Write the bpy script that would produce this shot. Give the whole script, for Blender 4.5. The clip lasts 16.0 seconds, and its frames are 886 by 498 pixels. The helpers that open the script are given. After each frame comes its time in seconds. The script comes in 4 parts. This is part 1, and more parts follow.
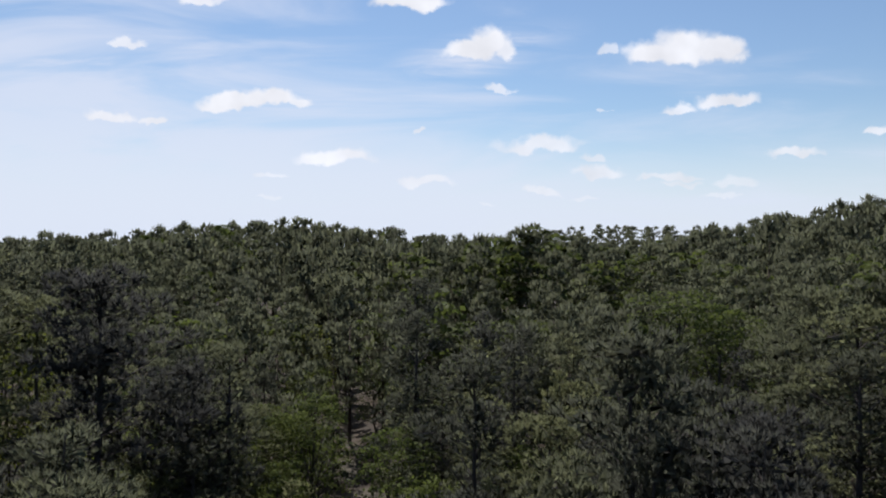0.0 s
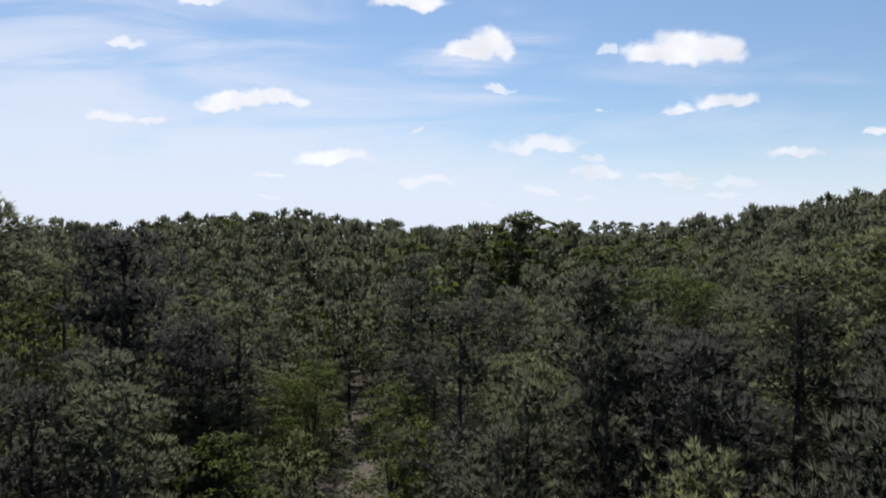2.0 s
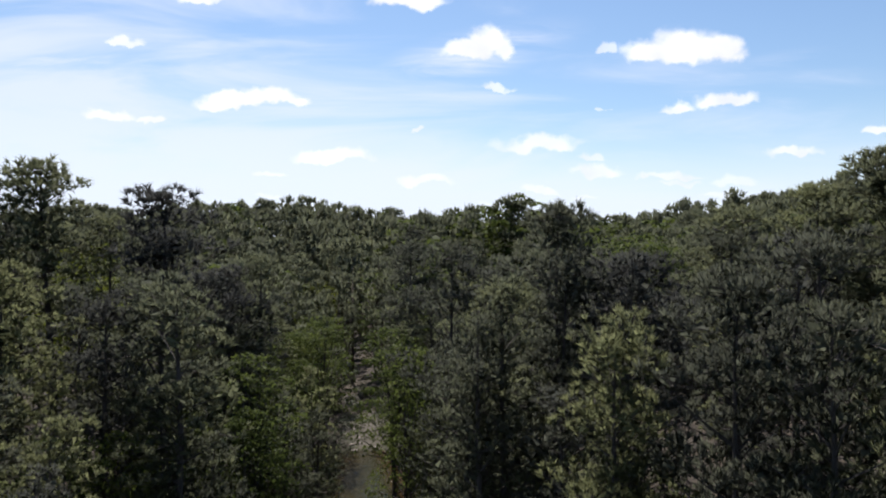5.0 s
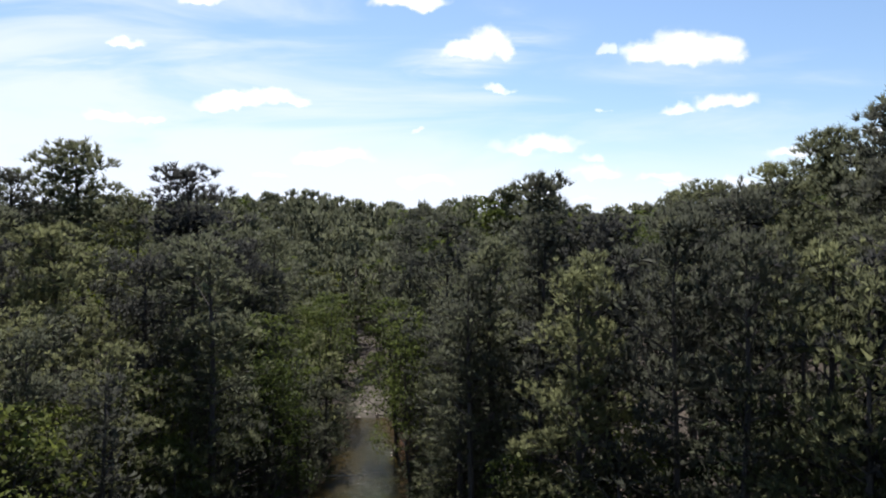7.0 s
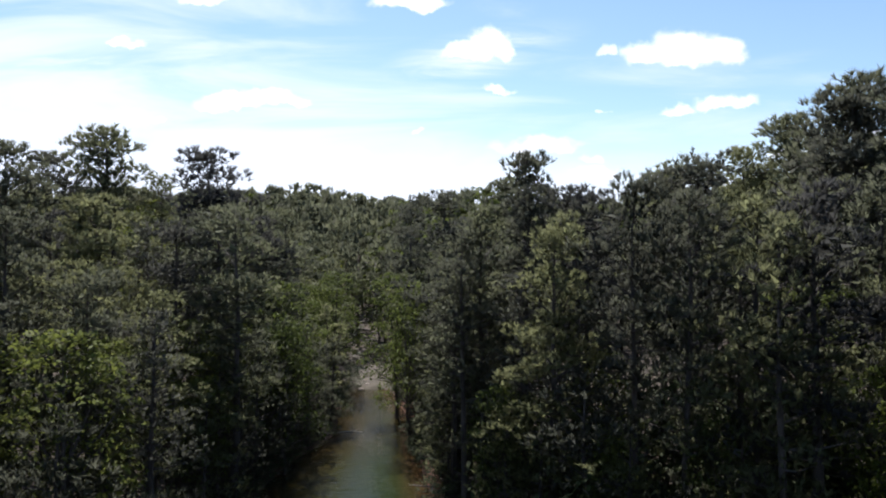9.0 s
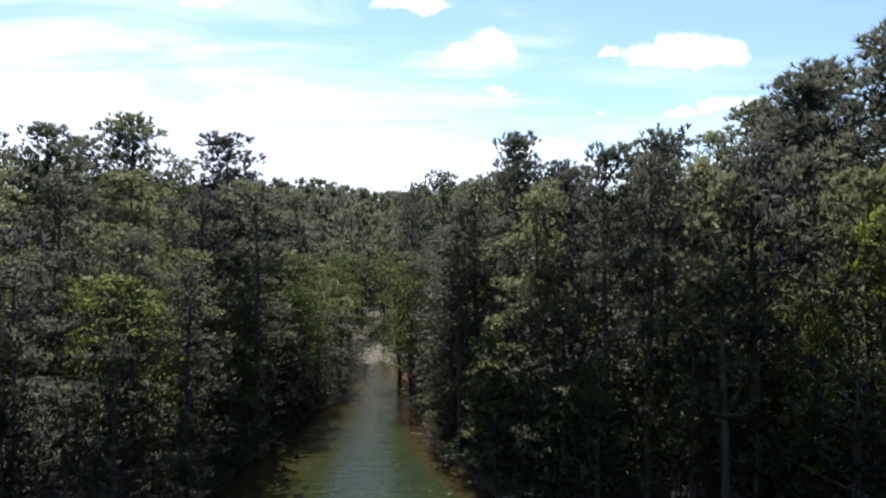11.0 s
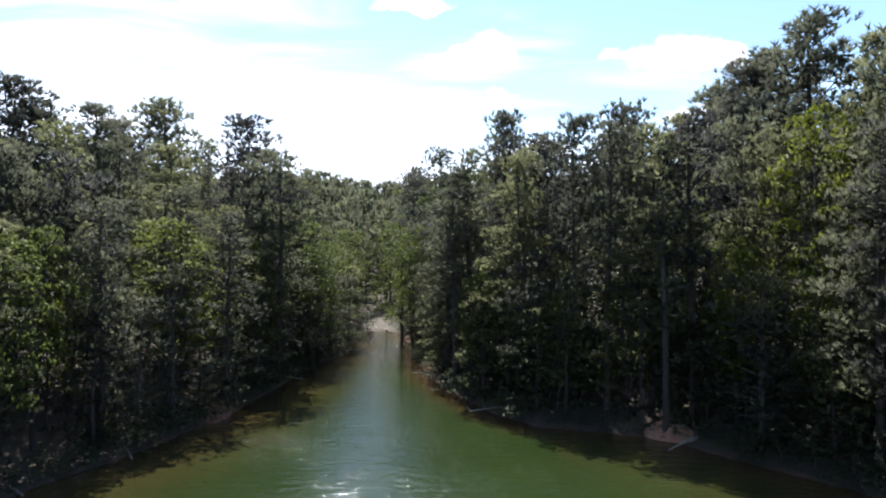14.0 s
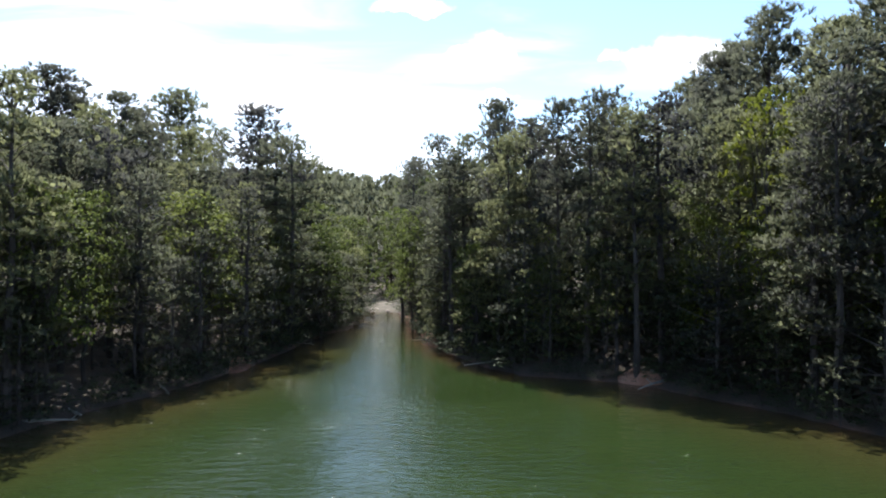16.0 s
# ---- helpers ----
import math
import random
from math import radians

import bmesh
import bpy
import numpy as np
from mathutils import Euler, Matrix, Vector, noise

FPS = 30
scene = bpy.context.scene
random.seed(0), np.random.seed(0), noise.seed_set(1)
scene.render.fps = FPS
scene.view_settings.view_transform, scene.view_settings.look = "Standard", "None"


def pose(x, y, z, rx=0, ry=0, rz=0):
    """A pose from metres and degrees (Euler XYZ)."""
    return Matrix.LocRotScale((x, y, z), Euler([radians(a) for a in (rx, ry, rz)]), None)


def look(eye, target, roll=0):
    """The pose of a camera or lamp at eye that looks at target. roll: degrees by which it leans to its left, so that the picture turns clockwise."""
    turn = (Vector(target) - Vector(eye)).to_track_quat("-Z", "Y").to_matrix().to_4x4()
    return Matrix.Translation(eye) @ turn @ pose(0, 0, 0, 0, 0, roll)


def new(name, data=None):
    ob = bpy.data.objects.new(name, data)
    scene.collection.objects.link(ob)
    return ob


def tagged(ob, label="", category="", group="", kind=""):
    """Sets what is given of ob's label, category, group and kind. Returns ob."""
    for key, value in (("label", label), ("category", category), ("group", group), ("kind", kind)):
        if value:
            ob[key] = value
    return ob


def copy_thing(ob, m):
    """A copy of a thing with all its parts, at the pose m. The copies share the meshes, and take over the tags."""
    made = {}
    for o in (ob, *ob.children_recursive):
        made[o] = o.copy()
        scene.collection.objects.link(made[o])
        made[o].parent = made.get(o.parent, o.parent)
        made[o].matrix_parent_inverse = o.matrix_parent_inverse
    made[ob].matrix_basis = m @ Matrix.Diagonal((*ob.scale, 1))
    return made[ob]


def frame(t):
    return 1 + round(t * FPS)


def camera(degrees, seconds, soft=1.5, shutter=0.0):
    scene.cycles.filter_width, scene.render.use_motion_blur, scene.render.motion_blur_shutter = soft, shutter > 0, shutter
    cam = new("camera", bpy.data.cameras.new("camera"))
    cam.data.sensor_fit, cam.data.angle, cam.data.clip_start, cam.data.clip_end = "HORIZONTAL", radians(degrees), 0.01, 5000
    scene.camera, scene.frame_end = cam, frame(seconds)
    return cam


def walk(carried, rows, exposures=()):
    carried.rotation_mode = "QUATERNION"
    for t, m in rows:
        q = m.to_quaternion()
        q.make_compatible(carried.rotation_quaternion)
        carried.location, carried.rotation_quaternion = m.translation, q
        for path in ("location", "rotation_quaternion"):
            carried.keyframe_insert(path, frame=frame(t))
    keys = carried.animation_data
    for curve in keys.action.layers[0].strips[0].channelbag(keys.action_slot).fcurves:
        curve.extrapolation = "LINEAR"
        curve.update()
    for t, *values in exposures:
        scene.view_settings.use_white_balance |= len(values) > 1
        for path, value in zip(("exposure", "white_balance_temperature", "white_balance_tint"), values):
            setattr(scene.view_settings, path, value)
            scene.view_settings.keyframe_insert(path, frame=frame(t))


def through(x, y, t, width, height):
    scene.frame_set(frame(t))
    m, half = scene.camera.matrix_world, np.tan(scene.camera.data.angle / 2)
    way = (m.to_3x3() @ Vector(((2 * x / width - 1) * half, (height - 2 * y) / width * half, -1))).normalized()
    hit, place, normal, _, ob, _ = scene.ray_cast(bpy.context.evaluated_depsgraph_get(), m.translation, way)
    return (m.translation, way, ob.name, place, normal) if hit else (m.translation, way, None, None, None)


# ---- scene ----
cam = camera(62.6, 16.0, soft=2.0)
METRES, EYE, TILT, LEAN, TURN = 48.0, 27.3, 0.0, 0.0, 0.0
ROWS = [
    (0.0, 0.0, 0.0, 0.0, 0.0, 0.0, -0.0),
    (0.5, 0.0028, -0.0223, -0.0116, -0.02, 0.0, -0.02),
    (1.0, 0.0057, -0.0458, -0.0229, -0.05, -0.02, -0.04),
    (1.5, 0.009, -0.0693, -0.0349, -0.05, -0.01, -0.06),
    (2.0, 0.0114, -0.094, -0.0469, -0.07, -0.01, -0.04),
    (2.5, 0.0129, -0.1197, -0.0589, -0.1, -0.02, -0.05),
    (3.0, 0.015, -0.1463, -0.0698, -0.09, -0.07, -0.05),
    (3.5, 0.0158, -0.1722, -0.0815, -0.12, -0.09, -0.07),
    (4.0, 0.0164, -0.1984, -0.0932, -0.12, -0.1, -0.02),
    (6.5, 0.0225, -0.346, -0.1521, -0.11, -0.02, -0.04),
    (7.0, 0.0236, -0.3761, -0.1639, -0.11, -0.01, -0.07),
    (7.5, 0.0246, -0.4071, -0.1755, -0.11, 0.01, -0.09),
    (8.0, 0.0259, -0.438, -0.1868, -0.12, 0.02, -0.12),
    (8.5, 0.027, -0.4687, -0.1983, -0.13, 0.04, -0.16),
    (9.0, 0.0279, -0.4992, -0.2098, -0.13, 0.05, -0.18),
    (11.5, 0.0351, -0.6491, -0.273, 0.04, 0.21, -0.19),
    (12.0, 0.0362, -0.6792, -0.2853, 0.05, 0.24, -0.2),
    (12.5, 0.0373, -0.7095, -0.2974, 0.05, 0.26, -0.21),
    (13.0, 0.0381, -0.7398, -0.3096, 0.05, 0.29, -0.2),
    (13.5, 0.0388, -0.7703, -0.3222, 0.05, 0.31, -0.2),
    (14.0, 0.0396, -0.8005, -0.3346, 0.05, 0.33, -0.21),
    (14.5, 0.0402, -0.8309, -0.3471, 0.04, 0.34, -0.21),
    (15.0, 0.041, -0.8612, -0.3597, 0.04, 0.38, -0.23),
    (15.5, 0.0421, -0.8912, -0.3724, 0.03, 0.39, -0.26),
    (16.0, 0.0434, -0.9211, -0.3848, 0.01, 0.41, -0.29),
]
EXPOSURES = [(0.0, 0.02, 6200, 12), (4.0, 0.22, 6200, 12), (9.0, 0.64, 6100, 14), (12.5, 1.06, 6050, 13), (16.0, 1.42, 6050, 10)]
walk(cam, [(t, pose(0, 0, EYE, TILT, LEAN, TURN) @ pose(METRES * x, METRES * y, METRES * z, 90 + pitch, roll, yaw)) for t, x, y, z, yaw, pitch, roll in ROWS], EXPOSURES)

# ---- world, sun ----
SUN_ELEVATION, SUN_AZIMUTH = radians(54), radians(-14)   # azimuth from +y towards +x
SUN_STRENGTH, SKY_STRENGTH = 4.9, 0.096


def node_maker(tree):
    """Short hands for building a node tree: make(type, inputs by index or name, attributes)."""
    def make(kind, ins=None, **attrs):
        n = tree.nodes.new(kind)
        for k, v in attrs.items():
            setattr(n, k, v)
        mix = kind == "ShaderNodeMix"
        for k, v in (ins or {}).items():
            k = {"A": 6, "B": 7, "Factor": 0}.get(k, k) if mix else k
            if isinstance(v, bpy.types.NodeSocket):
                tree.links.new(v, n.inputs[k])
            else:
                n.inputs[k].default_value = v
        return n
    return make


# clouds in the sky ahead: middle (right, up) and half size as slopes, thickness
CUMULUS = [
    (0.287, 0.269, 0.048, 0.024, 1.0), (0.335, 0.277, 0.058, 0.034, 1.0), (0.380, 0.271, 0.042, 0.028, 1.0),
    (-0.288, 0.201, 0.054, 0.016, 1.0), (-0.240, 0.206, 0.050, 0.018, 1.0), (-0.198, 0.201, 0.026, 0.012, 0.9),
    (0.036, 0.270, 0.040, 0.018, 1.0), (0.062, 0.284, 0.032, 0.030, 1.0), (0.086, 0.274, 0.022, 0.020, 0.9),
    (-0.045, 0.338, 0.055, 0.020, 1.0), (-0.333, 0.342, 0.034, 0.014, 0.9), (-0.437, 0.285, 0.028, 0.010, 0.8),
    (-0.456, 0.180, 0.040, 0.012, 0.9), (-0.400, 0.178, 0.022, 0.010, 0.9), (-0.153, 0.127, 0.060, 0.016, 0.9),
    (0.130, 0.142, 0.066, 0.018, 0.8), (0.218, 0.105, 0.036, 0.012, 0.7), (0.207, 0.122, 0.022, 0.008, 0.6),
    (0.390, 0.201, 0.046, 0.015, 0.9), (0.324, 0.195, 0.027, 0.010, 0.8), (0.075, 0.220, 0.025, 0.008, 0.7),
]
CUMULUS_FAR = [
    (-0.025, 0.093, 0.040, 0.011, 0.7), (0.136, 0.077, 0.032, 0.007, 0.6), (0.312, 0.099, 0.042, 0.008, 0.7),
    (0.322, 0.090, 0.032, 0.006, 0.5), (0.397, 0.091, 0.032, 0.013, 0.5), (0.485, 0.132, 0.036, 0.010, 0.8),
    (0.602, 0.160, 0.024, 0.009, 0.8), (-0.037, 0.164, 0.011, 0.005, 0.7), (-0.238, 0.101, 0.026, 0.005, 0.5),
    (0.230, 0.270, 0.013, 0.012, 0.6), (0.384, 0.070, 0.028, 0.006, 0.4), (0.196, 0.073, 0.024, 0.005, 0.4),
    (-0.240, 0.067, 0.020, 0.005, 0.4), (0.060, 0.063, 0.020, 0.004, 0.3), (0.222, 0.192, 0.008, 0.004, 0.5),
]

# thin brushed cloud: middle, half length, half width, slant in degrees, thickness
WISPS = [(0.035, 0.262, 0.17, 0.040, 14, 0.75), (-0.045, 0.190, 0.17, 0.014, 9, 0.6), (-0.50, 0.240, 0.20, 0.045, -4, 0.8), (-0.50, 0.150, 0.22, 0.020, 3, 0.5), (0.42, 0.245, 0.12, 0.020, 12, 0.35)]


def noise_fine(make, uv):
    """Streaks of high cloud, drawn out upwards to the right."""
    drawn = make("ShaderNodeMapping", {"Vector": uv, "Rotation": (0, 0, radians(-11)), "Scale": (3.0, 22.0, 1.0)}).outputs[0]
    return make("ShaderNodeTexNoise", {"Vector": drawn, "Scale": 1.6, "Detail": 6.0, "Roughness": 0.6, "Distortion": 0.8}).outputs["Fac"]


def build_world():
    world = bpy.data.worlds.new("daylight")
    world.use_nodes = True
    scene.world = world
    tree = world.node_tree
    tree.nodes.clear()
    make = node_maker(tree)
    sky = make("ShaderNodeTexSky", sky_type="NISHITA", sun_disc=False, sun_elevation=SUN_ELEVATION, sun_rotation=SUN_AZIMUTH, air_density=1.15, dust_density=0.25, ozone_density=3.0)
    way = make("ShaderNodeTexCoord").outputs["Generated"]
    xyz = make("ShaderNodeSeparateXYZ", {0: way}).outputs

    def calc(op, a, b=0.0, c=0.0, clamp=False):
        return make("ShaderNodeMath", {0: a, 1: b, 2: c}, operation=op, use_clamp=clamp).outputs[0]

    ahead = calc("MAXIMUM", xyz[1], 0.05)
    right, up = calc("DIVIDE", xyz[0], ahead), calc("DIVIDE", xyz[2], ahead)
    uv = make("ShaderNodeCombineXYZ", {0: right, 1: up}).outputs[0]
    puffs = make("ShaderNodeTexNoise", {"Vector": uv, "Scale": 26.0, "Detail": 5.0, "Roughness": 0.52})
    shift = make("ShaderNodeVectorMath", {0: puffs.outputs["Color"], 1: (0.5, 0.5, 0.5)}, operation="SUBTRACT").outputs[0]
    shift = make("ShaderNodeVectorMath", {0: shift, 1: (0.060, 0.042, 0.0)}, operation="MULTIPLY").outputs[0]
    warped = make("ShaderNodeVectorMath", {0: uv, 1: shift}, operation="ADD").outputs[0]
    cover = None
    for cu, cv, ru, rv, thick in CUMULUS + CUMULUS_FAR:
        off = make("ShaderNodeVectorMath", {0: warped, 1: (cu, cv - 0.1 * rv, 0.0)}, operation="SUBTRACT").outputs[0]
        off = make("ShaderNodeVectorMath", {0: off, 1: (1 / ru, 1 / rv, 0.0)}, operation="MULTIPLY").outputs[0]
        axes = make("ShaderNodeSeparateXYZ", {0: off}).outputs
        rise = calc("MAXIMUM", axes[1], calc("MULTIPLY", axes[1], -1.9))      # flatter below than above
        far = calc("SQRT", calc("ADD", calc("MULTIPLY", axes[0], axes[0]), calc("MULTIPLY", rise, rise)))
        one = make("ShaderNodeMapRange", {"Value": far, "From Min": 1.12, "From Max": 0.55, "To Min": 0.0, "To Max": thick}, interpolation_type="SMOOTHSTEP").outputs[0]
        cover = one if cover is None else calc("MAXIMUM", cover, one)
    # thin high cloud drawn out in long streaks, thicker to the left and low down
    streak = make("ShaderNodeMapping", {"Vector": uv, "Rotation": (0, 0, radians(-9)), "Scale": (1.6, 9.0, 1.0)}).outputs[0]
    veil = make("ShaderNodeTexNoise", {"Vector": streak, "Scale": 1.5, "Detail": 6.0, "Roughness": 0.55, "Distortion": 0.6}).outputs["Fac"]
    side = make("ShaderNodeMapRange", {"Value": right, "From Min": 0.5, "From Max": -0.5, "To Min": -0.15, "To Max": 0.165}).outputs[0]
    low = make("ShaderNodeMapRange", {"Value": up, "From Min": 0.30, "From Max": 0.0, "To Min": -0.04, "To Max": 0.36}).outputs[0]
    veil = calc("ADD", calc("ADD", veil, side), low)
    veil = make("ShaderNodeMapRange", {"Value": veil, "From Min": 0.45, "From Max": 0.84, "To Min": 0.0, "To Max": 0.74}, interpolation_type="SMOOTHSTEP").outputs[0]
    brush = make("ShaderNodeMapRange", {"Value": noise_fine(make, uv), "From Min": 0.36, "From Max": 0.66}).outputs[0]
    for cu, cv, half, narrow, slant, thick in WISPS:
        c, n = math.cos(radians(slant)), math.sin(radians(slant))
        dx, dy = calc("SUBTRACT", right, cu), calc("SUBTRACT", up, cv)
        a = calc("MULTIPLY", calc("ADD", calc("MULTIPLY", dx, c), calc("MULTIPLY", dy, n)), 1 / half)
        b = calc("MULTIPLY", calc("SUBTRACT", calc("MULTIPLY", dy, c), calc("MULTIPLY", dx, n)), 1 / narrow)
        far = calc("SQRT", calc("ADD", calc("MULTIPLY", a, a), calc("MULTIPLY", b, b)))
        one = make("ShaderNodeMapRange", {"Value": far, "From Min": 1.15, "From Max": 0.1, "To Min": 0.0, "To Max": thick}, interpolation_type="SMOOTHSTEP").outputs[0]
        veil = calc("MAXIMUM", veil, calc("MULTIPLY", one, brush))
    front = make("ShaderNodeMapRange", {"Value": xyz[1], "From Min": 0.1, "From Max": 0.3}).outputs[0]
    cover, veil = calc("MULTIPLY", cover, front), calc("MULTIPLY", veil, front)
    # cloud brightness is given before the sky's strength
    shade = make("ShaderNodeTexNoise", {"Vector": uv, "Scale": 14.0, "Detail": 3.0}).outputs["Fac"]
    shade = make("ShaderNodeMapRange", {"Value": shade, "From Min": 0.3, "From Max": 0.7, "To Min": 0.82, "To Max": 1.05}).outputs[0]
    white = make("ShaderNodeVectorMath", {0: (9.7, 9.7, 9.9), "Scale": shade}, operation="SCALE").outputs[0]
    thin = make("ShaderNodeMix", {"Factor": veil, "A": sky.outputs[0], "B": (7.8, 8.1, 9.0, 1.0)}, data_type="RGBA").outputs[2]
    haze = make("ShaderNodeMapRange", {"Value": xyz[2], "From Min": 0.19, "From Max": 0.0, "To Min": 0.0, "To Max": 0.9}, interpolation_type="SMOOTHSTEP").outputs[0]
    thin = make("ShaderNodeMix", {"Factor": haze, "A": thin, "B": (7.5, 8.1, 9.1, 1.0)}, data_type="RGBA").outputs[2]
    full = make("ShaderNodeMix", {"Factor": cover, "A": thin, "B": white}, data_type="RGBA").outputs[2]
    back = make("ShaderNodeBackground", {"Color": full, "Strength": SKY_STRENGTH})
    out = make("ShaderNodeOutputWorld", {"Surface": back.outputs[0]})


build_world()
sun = new("sun", bpy.data.lights.new("sun", "SUN"))
sun.data.energy, sun.data.angle, sun.data.color = SUN_STRENGTH, radians(0.53), (1.0, 0.95, 0.87)
sun.matrix_world = look((0, 0, 60), (-math.sin(SUN_AZIMUTH) * math.cos(SUN_ELEVATION), -math.cos(SUN_AZIMUTH) * math.cos(SUN_ELEVATION), 60 - math.sin(SUN_ELEVATION)))


# ---- materials ----
def material(name):
    mat = bpy.data.materials.new(name)
    mat.use_nodes = True
    mat.node_tree.nodes.clear()
    return mat, node_maker(mat.node_tree)


def ramp(make, fac, *stops):
    n = make("ShaderNodeValToRGB", {0: fac})
    r = n.color_ramp
    while len(r.elements) < len(stops):
        r.elements.new(0.5)
    for e, (at, colour) in zip(r.elements, stops):
        e.position, e.color = at, (*colour, 1.0)
    return n.outputs[0]


def noise_of(make, vector, scale, detail=4.0, rough=0.55):
    return make("ShaderNodeTexNoise", {"Vector": vector, "Scale": scale, "Detail": detail, "Roughness": rough}).outputs["Fac"]


def foliage(name, dark, mid, light, through=0.35, rough=0.55):
    """Leaf or needle surface: a tone for each tree, patches within it and a jitter for each blade; lets some light through."""
    mat, make = material(name)
    where = make("ShaderNodeNewGeometry")
    own = make("ShaderNodeObjectInfo").outputs["Random"]
    patch = noise_of(make, where.outputs["Position"], 0.55, 3.0)
    stand = noise_of(make, where.outputs["Position"], 0.07, 2.0)
    blade = where.outputs["Random Per Island"]
    tone = make("ShaderNodeMath", {0: own, 1: 1.2}, operation="MULTIPLY").outputs[0]
    tone = make("ShaderNodeMath", {0: blade, 1: 0.12, 2: tone}, operation="MULTIPLY_ADD").outputs[0]
    tone = make("ShaderNodeMath", {0: patch, 1: 0.5, 2: tone}, operation="MULTIPLY_ADD").outputs[0]
    tone = make("ShaderNodeMath", {0: stand, 1: 0.6, 2: tone}, operation="MULTIPLY_ADD").outputs[0]
    tone = make("ShaderNodeMapRange", {"Value": tone, "From Min": 0.55, "From Max": 1.9}).outputs[0]
    colour = ramp(make, tone, (0.0, dark), (0.5, mid), (1.0, light))
    body = make("ShaderNodeBsdfPrincipled", {"Base Color": colour, "Roughness": rough, "Specular IOR Level": 0.06})
    clear = make("ShaderNodeVectorMath", {0: colour, "Scale": 1.2}, operation="SCALE").outputs[0]
    glow = make("ShaderNodeBsdfTranslucent", {"Color": clear})
    both = make("ShaderNodeMixShader", {0: through, 1: body.outputs[0], 2: glow.outputs[0]})
    make("ShaderNodeOutputMaterial", {"Surface": both.outputs[0]})
    return mat


def rough_surface(name, stops, scale, fine, rough=0.85, bump=0.4, stretch=(1, 1, 1)):
    """Bark, stone, driftwood, litter: colour from two scales of noise, and relief."""
    mat, make = material(name)
    coords = make("ShaderNodeTexCoord").outputs["Object"]
    coords = make("ShaderNodeMapping", {"Vector": coords, "Scale": stretch}).outputs[0]
    a, b = noise_of(make, coords, scale), noise_of(make, coords, fine, 6.0, 0.65)
    own = make("ShaderNodeObjectInfo").outputs["Random"]
    f = make("ShaderNodeMath", {0: b, 1: 0.5, 2: a}, operation="MULTIPLY_ADD").outputs[0]
    f = make("ShaderNodeMath", {0: own, 1: 0.2, 2: f}, operation="MULTIPLY_ADD").outputs[0]
    f = make("ShaderNodeMapRange", {"Value": f, "From Min": 0.5, "From Max": 1.15}).outputs[0]
    colour = ramp(make, f, *stops)
    relief = make("ShaderNodeBump", {"Strength": bump, "Distance": 0.05, "Height": b})
    body = make("ShaderNodeBsdfPrincipled", {"Base Color": colour, "Roughness": rough, "Normal": relief.outputs[0]})
    make("ShaderNodeOutputMaterial", {"Surface": body.outputs[0]})
    return mat


NEEDLES = foliage("pine_needles", (0.062, 0.062, 0.058), (0.116, 0.123, 0.076), (0.194, 0.202, 0.092), 0.6, 0.6)
LEAVES = foliage("broad_leaves", (0.050, 0.066, 0.017), (0.086, 0.106, 0.026), (0.144, 0.164, 0.038), 0.5)
YELLOW_LEAVES = foliage("yellowing_leaves", (0.075, 0.095, 0.014), (0.135, 0.150, 0.020), (0.200, 0.190, 0.026), 0.45)
SHRUB_LEAVES = foliage("shrub_leaves", (0.022, 0.032, 0.013), (0.038, 0.050, 0.018), (0.056, 0.066, 0.023), 0.15)
BARK = rough_surface("pine_bark", [(0.0, (0.018, 0.014, 0.012)), (0.5, (0.045, 0.034, 0.028)), (1.0, (0.09, 0.07, 0.058))], 1.5, 14.0, 0.9, 0.8, (1, 1, 0.35))
DRIFTWOOD = rough_surface("bleached_wood", [(0.0, (0.09, 0.076, 0.062)), (0.5, (0.19, 0.17, 0.14)), (1.0, (0.32, 0.29, 0.25))], 2.0, 16.0, 0.85, 0.6, (1, 1, 0.3))
STONE = rough_surface("pale_stone", [(0.0, (0.16, 0.13, 0.11)), (0.5, (0.30, 0.25, 0.21)), (1.0, (0.42, 0.36, 0.31))], 1.2, 9.0, 0.85, 0.6)
CLAY = rough_surface("red_clay", [(0.0, (0.14, 0.06, 0.035)), (0.5, (0.26, 0.12, 0.07)), (1.0, (0.38, 0.21, 0.14))], 0.8, 7.0, 0.9, 0.7)


